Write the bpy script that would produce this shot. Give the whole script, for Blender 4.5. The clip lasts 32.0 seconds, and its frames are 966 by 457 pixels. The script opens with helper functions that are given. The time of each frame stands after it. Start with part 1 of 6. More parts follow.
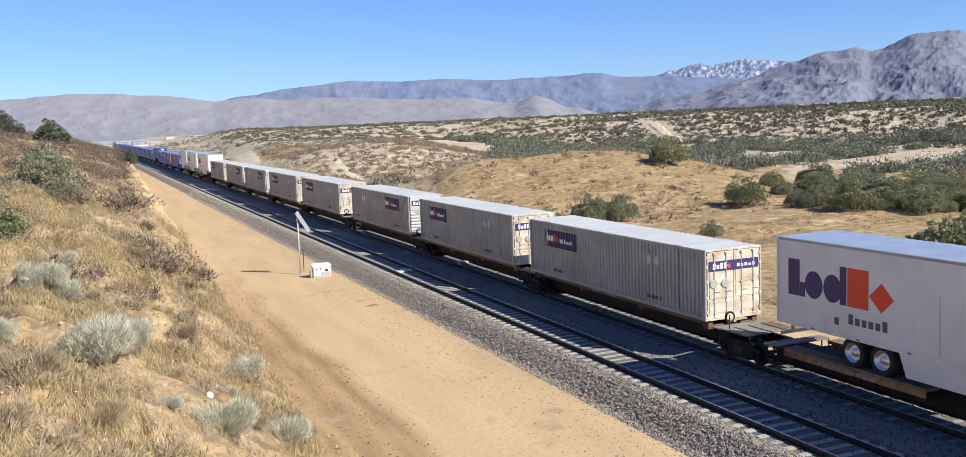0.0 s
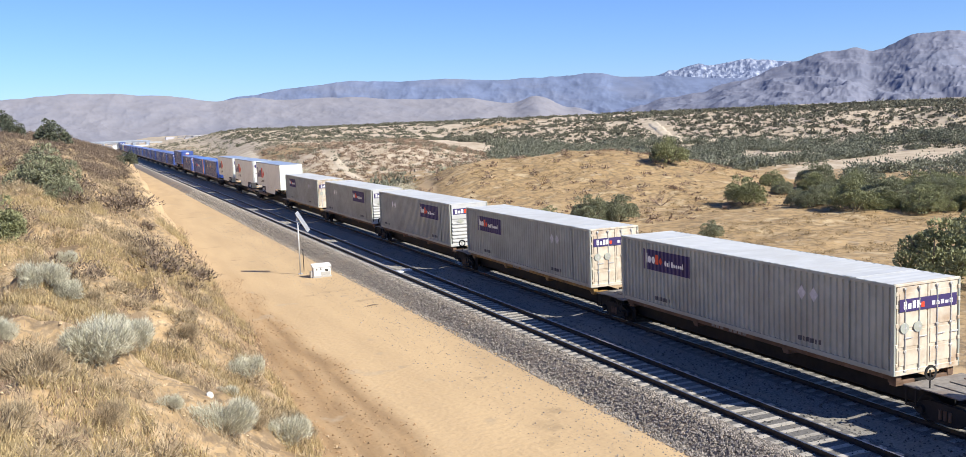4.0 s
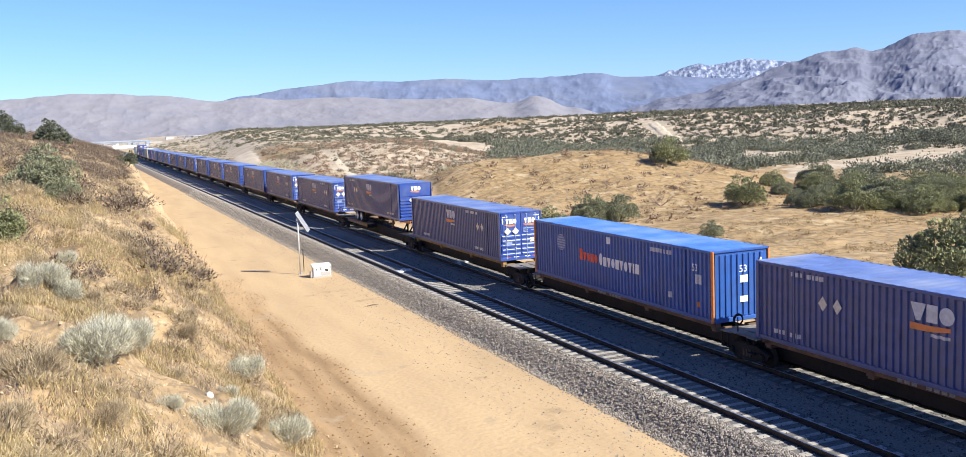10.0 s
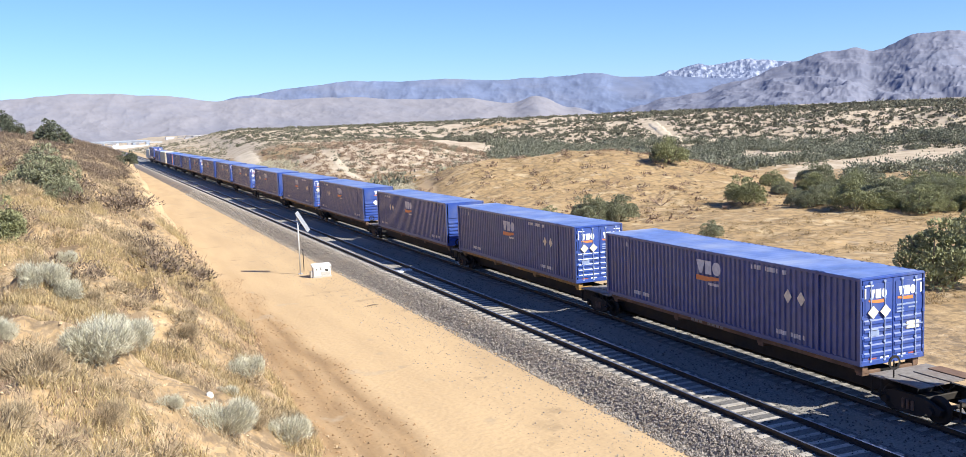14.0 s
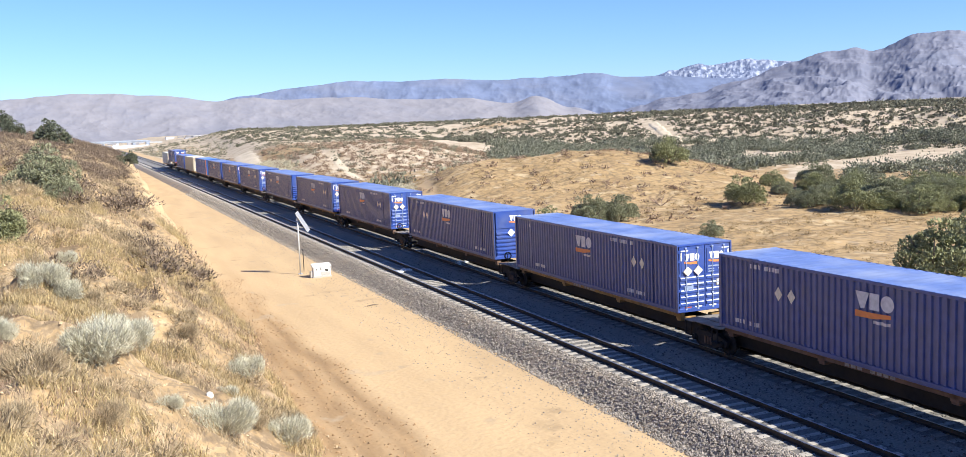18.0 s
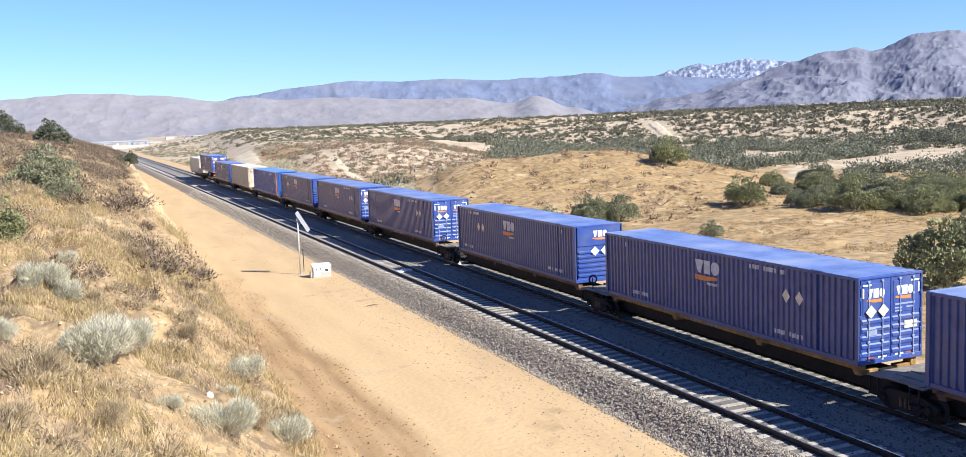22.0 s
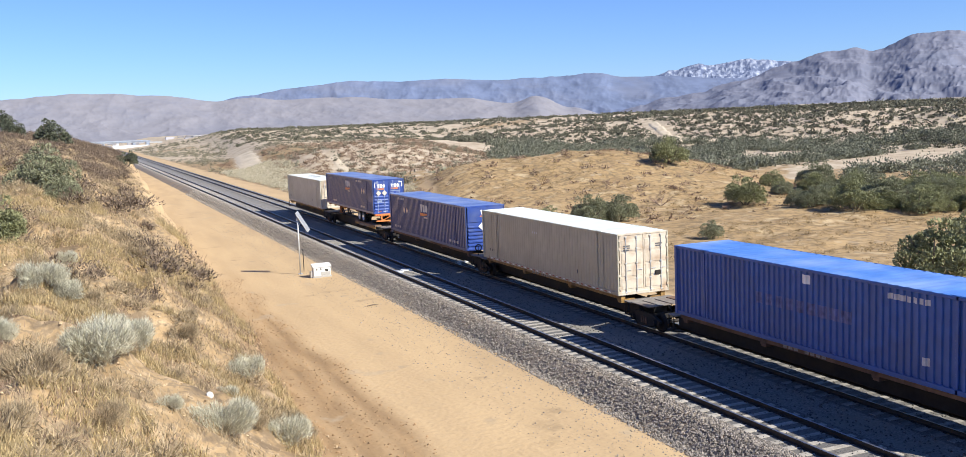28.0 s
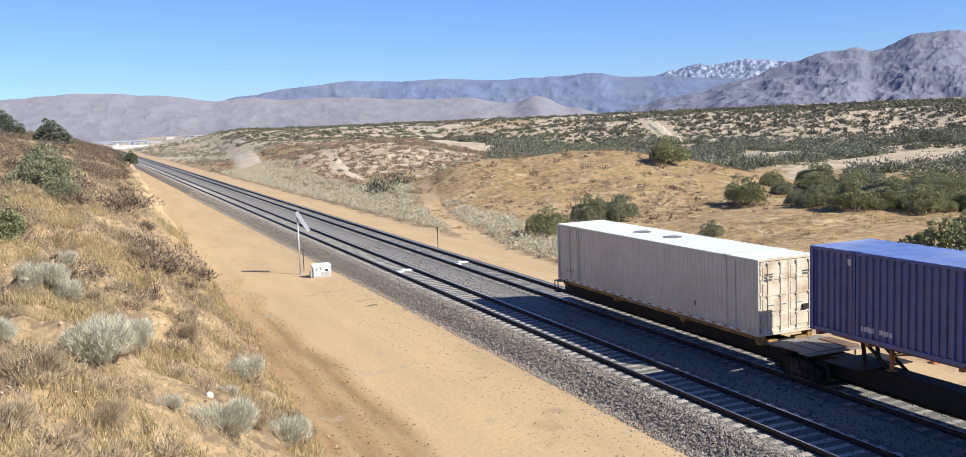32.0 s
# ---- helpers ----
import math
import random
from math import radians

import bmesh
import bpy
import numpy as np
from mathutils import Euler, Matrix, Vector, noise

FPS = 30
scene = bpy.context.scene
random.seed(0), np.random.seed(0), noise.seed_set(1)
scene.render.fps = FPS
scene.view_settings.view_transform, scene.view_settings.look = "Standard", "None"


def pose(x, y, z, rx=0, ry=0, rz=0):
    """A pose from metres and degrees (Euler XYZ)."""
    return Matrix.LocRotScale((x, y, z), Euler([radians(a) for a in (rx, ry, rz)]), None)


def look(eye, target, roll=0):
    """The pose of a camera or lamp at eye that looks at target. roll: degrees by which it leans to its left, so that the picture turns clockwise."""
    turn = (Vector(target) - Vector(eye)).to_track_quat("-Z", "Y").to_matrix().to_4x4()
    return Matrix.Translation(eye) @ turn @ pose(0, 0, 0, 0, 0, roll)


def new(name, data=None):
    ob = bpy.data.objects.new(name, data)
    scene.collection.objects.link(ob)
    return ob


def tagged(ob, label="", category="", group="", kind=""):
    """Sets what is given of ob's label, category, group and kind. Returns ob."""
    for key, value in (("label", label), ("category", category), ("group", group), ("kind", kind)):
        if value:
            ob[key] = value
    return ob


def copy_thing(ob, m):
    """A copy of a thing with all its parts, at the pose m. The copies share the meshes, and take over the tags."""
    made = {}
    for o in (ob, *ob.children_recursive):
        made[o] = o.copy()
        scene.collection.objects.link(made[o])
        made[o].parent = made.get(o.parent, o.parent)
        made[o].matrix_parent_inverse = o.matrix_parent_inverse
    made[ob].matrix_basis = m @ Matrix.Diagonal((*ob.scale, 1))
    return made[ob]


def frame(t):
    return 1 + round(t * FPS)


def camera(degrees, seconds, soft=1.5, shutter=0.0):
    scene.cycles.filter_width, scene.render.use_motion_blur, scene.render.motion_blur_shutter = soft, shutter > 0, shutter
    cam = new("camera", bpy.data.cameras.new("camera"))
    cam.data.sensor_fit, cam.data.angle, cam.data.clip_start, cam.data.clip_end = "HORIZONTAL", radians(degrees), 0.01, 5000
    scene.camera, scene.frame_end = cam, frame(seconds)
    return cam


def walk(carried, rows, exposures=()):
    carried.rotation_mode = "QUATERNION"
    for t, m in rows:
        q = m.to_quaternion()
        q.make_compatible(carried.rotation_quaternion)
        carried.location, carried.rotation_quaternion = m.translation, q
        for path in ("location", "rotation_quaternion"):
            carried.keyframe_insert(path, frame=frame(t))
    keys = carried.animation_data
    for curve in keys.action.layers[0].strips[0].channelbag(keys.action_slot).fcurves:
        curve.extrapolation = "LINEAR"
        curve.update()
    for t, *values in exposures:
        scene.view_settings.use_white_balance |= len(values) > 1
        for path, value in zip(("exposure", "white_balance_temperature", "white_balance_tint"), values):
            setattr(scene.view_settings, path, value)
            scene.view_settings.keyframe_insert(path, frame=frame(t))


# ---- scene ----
CAM_EYE = (-19.777, 0.0, 9.751)
cam = camera(53.12, 32.0, soft=0.8)
CAM_POSE = look(CAM_EYE, (CAM_EYE[0] + 38.376, 91.661, CAM_EYE[2] - 11.206), -2.24)
EXPO = 0.59
walk(cam, [(0.0, CAM_POSE), (32.0, CAM_POSE)], [(t, EXPO + e) for t, e in ((0.0, 0.0), (2.0, 0.04), (3.0, 0.15), (4.5, 0.06), (6.0, 0.02), (7.4, 0.0), (8.0, 0.05), (9.0, 0.2), (13.0, 0.3), (19.0, 0.36), (25.5, 0.25), (27.5, 0.09), (29.0, 0.08), (30.0, -0.04), (31.0, -0.05), (32.0, 0.0))])

# ---- world and sun ----
SUN_ELEV, SUN_AZ = 38.6, 142.3          # azimuth clockwise from +y
world = bpy.data.worlds.new("world")
scene.world = world
world.use_nodes = True
_nt = world.node_tree
_sky = _nt.nodes.new("ShaderNodeTexSky")
_sky.sky_type = "NISHITA"
_sky.sun_disc = False
_sky.sun_elevation, _sky.sun_rotation = radians(SUN_ELEV), radians(SUN_AZ)
_sky.altitude, _sky.air_density, _sky.dust_density, _sky.ozone_density = 900, 1.0, 0.15, 2.5
_tone = _nt.nodes.new("ShaderNodeMix")
_tone.data_type, _tone.blend_type = "RGBA", "MULTIPLY"
_tone.inputs[0].default_value, _tone.inputs[7].default_value = 1.0, (0.74, 1.0, 1.62, 1)
_nt.links.new(_sky.outputs[0], _tone.inputs[6])
_nt.links.new(_tone.outputs[2], _nt.nodes["Background"].inputs[0])
_nt.nodes["Background"].inputs[1].default_value = 0.062
sun = new("sun", bpy.data.lights.new("sun", "SUN"))
sun.data.energy, sun.data.angle, sun.data.color = 5.0, radians(0.5), (1.0, 0.965, 0.86)
_sd = Vector((math.sin(radians(SUN_AZ)) * math.cos(radians(SUN_ELEV)), math.cos(radians(SUN_AZ)) * math.cos(radians(SUN_ELEV)), math.sin(radians(SUN_ELEV))))
sun.matrix_world = look(_sd * 100, (0, 0, 0))

# ---- materials ----


def mat(name, color, rough=0.7, metal=0.0, var=0.12, scale=3.0, bump=0.0, bscale=40.0, tint=None, tscale=0.4, tamount=0.5, rand=0.0, island=0.0, stretch=None, spec=0.5, trans=0.0):
    """A surface with grain at one scale, stains of a second colour at another, and fine relief."""
    m = bpy.data.materials.new(name)
    m.use_nodes = True
    nt = m.node_tree
    n, ln = nt.nodes, nt.links
    b = n["Principled BSDF"]
    b.inputs["Roughness"].default_value, b.inputs["Metallic"].default_value = rough, metal
    b.inputs["Specular IOR Level"].default_value = spec
    co = n.new("ShaderNodeTexCoord").outputs["Object"]
    if stretch:
        mp = n.new("ShaderNodeMapping")
        mp.inputs["Scale"].default_value = stretch
        ln.new(co, mp.inputs[0])
        co = mp.outputs[0]

    def tex(s, d=4.0):
        t = n.new("ShaderNodeTexNoise")
        t.inputs["Scale"].default_value, t.inputs["Detail"].default_value = s, d
        ln.new(co, t.inputs["Vector"])
        return t.outputs["Fac"]

    def mix(fac, a, c, kind="MIX"):
        x = n.new("ShaderNodeMix")
        x.data_type, x.blend_type = "RGBA", kind
        for sock, val in ((x.inputs[0], fac), (x.inputs[6], a), (x.inputs[7], c)):
            if hasattr(val, "is_linked"):
                ln.new(val, sock)
            elif isinstance(val, (int, float)):
                sock.default_value = val
            else:
                sock.default_value = (*val, 1)
        return x.outputs[2]

    def remap(v, a, c, lo, hi):
        x = n.new("ShaderNodeMapRange")
        x.inputs[1].default_value, x.inputs[2].default_value, x.inputs[3].default_value, x.inputs[4].default_value = a, c, lo, hi
        ln.new(v, x.inputs[0])
        return x.outputs[0]

    col = mix(remap(tex(scale), 0.3, 0.7, 0.0, 1.0), tuple(max(0, c * (1 - var)) for c in color), tuple(min(1, c * (1 + var)) for c in color))
    if tint:
        col = mix(remap(tex(tscale, 6.0), 0.45, 0.7, 0.0, tamount), col, tint)
    if rand or island:
        src = n.new("ShaderNodeObjectInfo").outputs["Random"] if rand else n.new("ShaderNodeNewGeometry").outputs["Random Per Island"]
        a = rand or island
        v = remap(src, 0.0, 1.0, 1 - a, 1 + a)
        hs = n.new("ShaderNodeHueSaturation")
        ln.new(v, hs.inputs["Value"])
        ln.new(col, hs.inputs["Color"])
        col = hs.outputs[0]
    ln.new(col, b.inputs["Base Color"])
    if bump:
        bp = n.new("ShaderNodeBump")
        bp.inputs["Strength"].default_value, bp.inputs["Distance"].default_value = bump, 0.02
        ln.new(tex(bscale, 3.0), bp.inputs["Height"])
        ln.new(bp.outputs[0], b.inputs["Normal"])
    if trans:
        tr = n.new("ShaderNodeBsdfTranslucent")
        ln.new(col, tr.inputs[0])
        ms = n.new("ShaderNodeMixShader")
        ms.inputs[0].default_value = trans
        ln.new(b.outputs[0], ms.inputs[1])
        ln.new(tr.outputs[0], ms.inputs[2])
        ln.new(ms.outputs[0], n["Material Output"].inputs[0])
    return m


def ground_material():
    """Soil whose kind follows the zone weights stored on the sheet: sand, dry grass, red scrub soil, pale wash."""
    m = bpy.data.materials.new("desert_soil")
    m.use_nodes = True
    nt = m.node_tree
    n, ln = nt.nodes, nt.links
    b = n["Principled BSDF"]
    b.inputs["Roughness"].default_value = 0.95
    b.inputs["Specular IOR Level"].default_value = 0.15
    pos = n.new("ShaderNodeNewGeometry").outputs["Position"]

    def tex(s, d=5.0, stretch=None):
        t = n.new("ShaderNodeTexNoise")
        t.inputs["Scale"].default_value, t.inputs["Detail"].default_value = s, d
        src = pos
        if stretch:
            mp = n.new("ShaderNodeMapping")
            mp.inputs["Scale"].default_value = stretch
            ln.new(pos, mp.inputs[0])
            src = mp.outputs[0]
        ln.new(src, t.inputs["Vector"])
        return t.outputs["Fac"]

    def remap(v, a, c, lo=0.0, hi=1.0):
        x = n.new("ShaderNodeMapRange")
        x.inputs[1].default_value, x.inputs[2].default_value, x.inputs[3].default_value, x.inputs[4].default_value = a, c, lo, hi
        ln.new(v, x.inputs[0])
        return x.outputs[0]

    def mix(fac, a, c):
        x = n.new("ShaderNodeMix")
        x.data_type = "RGBA"
        for sock, val in ((x.inputs[0], fac), (x.inputs[6], a), (x.inputs[7], c)):
            if isinstance(val, tuple):
                sock.default_value = (*val, 1)
            else:
                ln.new(val, sock)
        return x.outputs[2]

    zone = n.new("ShaderNodeAttribute")
    zone.attribute_name = "zone"
    sep = n.new("ShaderNodeSeparateColor")
    ln.new(zone.outputs["Color"], sep.inputs[0])
    soil = mix(remap(tex(0.7), 0.35, 0.65), SOIL_A, SOIL_B)
    soil = mix(remap(tex(3.0, 8), 0.48, 0.7), soil, SOIL_C)
    soil = mix(remap(tex(1.1, 9), 0.52, 0.6, 0, 0.75), soil, SOIL_D)
    soil = mix(remap(tex(6.0, 9), 0.5, 0.57, 0, 0.6), soil, SOIL_D)
    sand = mix(remap(tex(0.35, 5, (1.6, 0.25, 1)), 0.35, 0.7), SAND_A, SAND_B)
    sand = mix(remap(tex(9.0, 6), 0.5, 0.8, 0, 0.45), sand, SAND_C)
    grass = mix(remap(tex(0.12), 0.35, 0.65), GRASS_A, GRASS_B)
    grass = mix(remap(tex(1.6, 8), 0.46, 0.66), grass, GRASS_C)
    grass = mix(remap(tex(0.5, 8), 0.56, 0.68, 0, 0.7), grass, GRASS_D)
    grass = mix(remap(tex(0.9, 9, (0.5, 1.6, 1)), 0.54, 0.64, 0, 0.75), grass, GRASS_C)
    red = mix(remap(tex(0.25), 0.4, 0.62), RED_A, RED_B)
    dirt = mix(remap(tex(1.6, 8, (1.2, 0.16, 1)), 0.38, 0.65), DIRT_A, DIRT_B)
    fray = remap(tex(0.45, 9), 0.3, 0.7, -0.45, 0.45)

    def frayed(v):
        x = n.new("ShaderNodeMath")
        x.operation = "ADD"
        ln.new(v, x.inputs[0])
        ln.new(fray, x.inputs[1])
        return remap(x.outputs[0], 0.32, 0.68)
    col = mix(zone.outputs["Alpha"], mix(frayed(sep.outputs[0]), soil, sand), dirt)
    col = mix(frayed(sep.outputs[1]), col, grass)
    col = mix(frayed(sep.outputs[2]), col, red)
    ln.new(col, b.inputs["Base Color"])
    bp = n.new("ShaderNodeBump")
    bp.inputs["Strength"].default_value, bp.inputs["Distance"].default_value = 0.38, 0.1
    ln.new(tex(4.5, 9), bp.inputs["Height"])
    coarse = n.new("ShaderNodeBump")
    coarse.inputs["Strength"].default_value, coarse.inputs["Distance"].default_value = 0.5, 0.35
    away = n.new("ShaderNodeMath")
    away.operation = "MULTIPLY"
    keep = n.new("ShaderNodeMath")
    keep.operation = "SUBTRACT"
    keep.inputs[0].default_value = 1.0
    ln.new(sep.outputs[0], keep.inputs[1])
    ln.new(tex(1.3, 7), away.inputs[0])
    ln.new(keep.outputs[0], away.inputs[1])
    ln.new(away.outputs[0], coarse.inputs["Height"])
    ln.new(coarse.outputs[0], bp.inputs["Normal"])
    ln.new(bp.outputs[0], b.inputs["Normal"])
    return m


SOIL_A, SOIL_B, SOIL_C, SOIL_D = (0.39, 0.272, 0.148), (0.29, 0.2, 0.108), (0.5, 0.37, 0.225), (0.16, 0.118, 0.078)
SAND_A, SAND_B, SAND_C = (0.52, 0.37, 0.21), (0.445, 0.315, 0.18), (0.36, 0.255, 0.155)
GRASS_A, GRASS_B, GRASS_C, GRASS_D = (0.41, 0.285, 0.148), (0.32, 0.215, 0.108), (0.21, 0.15, 0.085), (0.5, 0.39, 0.24)
DIRT_A, DIRT_B = (0.37, 0.243, 0.128), (0.27, 0.175, 0.093)
RED_A, RED_B = (0.49, 0.405, 0.30), (0.375, 0.3, 0.215)

M_SOIL = ground_material()
# oily stone, its colour deepened further for the shadow the train casts
M_BED = mat("shade_darkened_oily_ballast", (0.13, 0.122, 0.115), 0.9, var=0.5, scale=16, bump=1.0, bscale=24, tint=(0.17, 0.152, 0.13), tscale=0.6, tamount=0.7)
M_MIDBED = mat("dusty_ballast", (0.205, 0.19, 0.172), 0.9, var=0.45, scale=16, bump=1.0, bscale=24, tint=(0.235, 0.21, 0.172), tscale=0.5, tamount=0.8)
# pale concrete, darkened in colour for the shade under the train
M_TIEDARK = mat("shade_darkened_tie", (0.25, 0.232, 0.208), 0.9, var=0.3, scale=8, bump=0.3, rand=0.25)
M_BALLAST = mat("ballast_stone", (0.225, 0.19, 0.155), 0.9, var=0.4, scale=14, bump=1.0, bscale=22, tint=(0.33, 0.255, 0.18), tscale=0.5, tamount=0.9)
M_STONE = mat("loose_stone", (0.255, 0.222, 0.188), 0.9, var=0.25, scale=20, island=0.5)
M_TIE = mat("concrete_tie", (0.36, 0.325, 0.28), 0.9, var=0.2, scale=8, bump=0.3, rand=0.15)
M_RAIL = mat("rail_steel", (0.045, 0.036, 0.03), 0.6, 0.4, var=0.3, scale=6)
M_RAILHEAD = mat("polished_rail_head", (0.72, 0.72, 0.72), 0.42, 1.0, var=0.1, scale=3)
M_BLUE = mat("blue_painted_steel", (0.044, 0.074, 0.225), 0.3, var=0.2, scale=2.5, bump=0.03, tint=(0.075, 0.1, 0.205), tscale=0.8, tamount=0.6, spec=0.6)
# same paint as the blue walls, brightened in colour for the sun-facing ends
M_BLUEEND = mat("sunlit_blue_end_steel", (0.03, 0.07, 0.29), 0.4, var=0.16, scale=2.5, tint=(0.10, 0.13, 0.26), tscale=0.9, tamount=0.7)
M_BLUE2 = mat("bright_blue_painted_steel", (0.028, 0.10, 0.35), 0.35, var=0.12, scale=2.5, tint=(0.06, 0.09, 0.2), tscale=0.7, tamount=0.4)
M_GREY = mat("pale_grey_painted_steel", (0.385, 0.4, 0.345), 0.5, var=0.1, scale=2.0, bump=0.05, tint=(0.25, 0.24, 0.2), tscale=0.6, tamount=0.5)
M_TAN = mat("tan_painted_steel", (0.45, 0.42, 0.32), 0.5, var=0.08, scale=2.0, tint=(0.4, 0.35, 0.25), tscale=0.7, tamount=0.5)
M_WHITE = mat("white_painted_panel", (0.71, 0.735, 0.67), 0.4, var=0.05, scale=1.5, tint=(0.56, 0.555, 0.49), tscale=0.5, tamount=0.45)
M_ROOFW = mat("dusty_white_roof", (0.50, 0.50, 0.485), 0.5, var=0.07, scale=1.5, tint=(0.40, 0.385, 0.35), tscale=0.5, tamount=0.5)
M_CREAM = mat("cream_painted_steel", (0.60, 0.53, 0.42), 0.55, var=0.1, scale=2.5, tint=(0.33, 0.20, 0.11), tscale=1.6, tamount=0.75)
M_OFFWHITE = mat("off_white_painted_steel", (0.56, 0.55, 0.465), 0.5, var=0.06, scale=2.0, tint=(0.47, 0.45, 0.38), tscale=0.6, tamount=0.5)
# paler than the walls: brightness of sun and sky put into the roof blues
M_BLUEROOF = mat("skylit_dusty_blue_roof", (0.12, 0.175, 0.385), 0.4, var=0.18, scale=1.5, tint=(0.27, 0.31, 0.44), tscale=0.4, tamount=0.85)
M_BLUEROOF2 = mat("skylit_bright_blue_roof", (0.08, 0.20, 0.55), 0.4, var=0.15, scale=1.5, tint=(0.30, 0.40, 0.62), tscale=0.4, tamount=0.6)
M_SIGNWHITE = mat("white_vinyl", (0.82, 0.82, 0.8), 0.5, var=0.05, scale=4)
M_BLUEPALE = mat("chalky_pale_blue_paint", (0.24, 0.30, 0.46), 0.6, var=0.2, scale=6)
M_PLACARD = mat("cream_placard", (0.66, 0.60, 0.47), 0.6, var=0.15, scale=9)
M_GRIME = mat("road_grime", (0.17, 0.165, 0.17), 0.8, var=0.3, scale=7)
M_STREAK = mat("grey_streak", (0.5, 0.5, 0.46), 0.6, var=0.15, scale=5)
M_PURPLE = mat("purple_vinyl", (0.042, 0.026, 0.115), 0.5, var=0.1, scale=4)
M_RED = mat("orange_red_vinyl", (0.75, 0.06, 0.02), 0.5, var=0.06, scale=4)
M_ORANGE = mat("orange_paint", (0.64, 0.21, 0.06), 0.5, var=0.15, scale=4)
M_DARKTXT = mat("dark_grey_vinyl", (0.08, 0.08, 0.09), 0.5)
M_PALETXT = mat("faded_white_lettering", (0.55, 0.55, 0.56), 0.6, var=0.15, scale=8)
M_BLACK = mat("black_rubber", (0.02, 0.02, 0.02), 0.8, var=0.2, scale=8)
M_STEELDK = mat("dark_grimy_steel", (0.018, 0.016, 0.015), 0.75, 0.2, var=0.35, scale=5, tint=(0.045, 0.03, 0.02), tscale=1.2, tamount=0.6)
M_RUST = mat("rusty_brown_car_paint", (0.17, 0.1, 0.062), 0.75, var=0.3, scale=4, tint=(0.09, 0.055, 0.035), tscale=1.0, tamount=0.8)
M_YELLOW = mat("weathered_yellow_car_paint", (0.33, 0.19, 0.055), 0.65, var=0.3, scale=4, tint=(0.09, 0.06, 0.04), tscale=0.8, tamount=1.0)
M_DECK = mat("worn_grey_deck_plate", (0.2, 0.18, 0.16), 0.8, var=0.25, scale=6, tint=(0.16, 0.11, 0.08), tscale=1.0, tamount=0.7)
M_ALU = mat("bright_aluminium", (0.72, 0.72, 0.72), 0.35, 0.9, var=0.08, scale=5)
M_GALV = mat("galvanised_steel", (0.55, 0.55, 0.54), 0.5, 0.6, var=0.1, scale=8)
M_LEAF_J = mat("juniper_foliage", (0.235, 0.238, 0.115), 0.8, var=0.35, scale=1.2, island=0.28, trans=0.15)
M_LEAF_J2 = mat("grey_green_juniper_foliage", (0.225, 0.228, 0.135), 0.8, var=0.3, scale=1.2, island=0.25, trans=0.15)
M_LEAF_D = mat("dark_olive_foliage", (0.105, 0.115, 0.075), 0.85, var=0.35, scale=1.2, island=0.4, trans=0.1)
M_TERRACE = mat("pale_olive_shrub", (0.2, 0.182, 0.125), 0.9, var=0.3, scale=2, island=0.35)
M_DUSKY = mat("dusky_twigs", (0.165, 0.12, 0.085), 0.9, var=0.3, scale=2, island=0.4)
M_SAGE = mat("silver_sagebrush_twigs", (0.54, 0.51, 0.39), 0.9, var=0.2, scale=3, island=0.3, trans=0.2)
M_SAGE2 = mat("grey_brown_brush_twigs", (0.37, 0.285, 0.175), 0.9, var=0.3, scale=3, island=0.45, trans=0.15)
M_STRAW = mat("dry_straw_grass", (0.45, 0.345, 0.18), 0.9, var=0.25, scale=3, island=0.4, trans=0.2)
M_BROWNSHRUB = mat("dry_brown_shrub", (0.27, 0.185, 0.125), 0.9, var=0.3, scale=2, island=0.4)
M_GREYSHRUB = mat("dusty_olive_shrub", (0.13, 0.125, 0.085), 0.9, var=0.35, scale=2, island=0.3)
M_STRAW2 = mat("bleached_meadow_grass", (0.36, 0.262, 0.135), 0.9, var=0.2, scale=3, island=0.18, trans=0.2)
M_WOODS = mat("valley_juniper_foliage", (0.175, 0.178, 0.122), 0.85, var=0.35, scale=0.3, island=0.22, trans=0.1)
M_FAINT = mat("grimy_white_lettering", (0.26, 0.25, 0.24), 0.7, var=0.3, scale=8)
M_RABBIT = mat("pale_rabbitbrush", (0.52, 0.47, 0.34), 0.9, var=0.25, scale=3, island=0.3, trans=0.2)
# loose stones match the bed, the train's shade in their colour
M_BEDSTONE = mat("shade_darkened_oily_stone", (0.10, 0.094, 0.087), 0.9, var=0.2, scale=20, island=0.6)
M_CLOD = mat("dry_soil_clod", (0.42, 0.31, 0.19), 0.95, var=0.2, scale=10, island=0.3)
M_DIRTCLOD = mat("brown_earth_clod", (0.30, 0.19, 0.10), 0.95, var=0.25, scale=10, island=0.4)
M_TOWN = mat("distant_walls", (0.30, 0.29, 0.30), 0.9, var=0.2, scale=0.02, island=0.4)
# grey stands for the sky glare reflected by the cells
M_CELL = mat("glare_grey_cells", (0.27, 0.27, 0.28), 0.25, 0.0, var=0.08, scale=4)
M_BARK = mat("grey_bark", (0.14, 0.11, 0.085), 0.9, var=0.3, scale=12, bump=0.5)
M_CONC = mat("weathered_concrete", (0.40, 0.385, 0.36), 0.85, var=0.12, scale=2, tint=(0.36, 0.34, 0.3), tscale=0.5, tamount=0.5)
M_BRIDGE = mat("blue_grey_bridge_paint", (0.3, 0.335, 0.395), 0.8, var=0.12, scale=0.6, tint=(0.36, 0.38, 0.42), tscale=0.2, tamount=0.5)
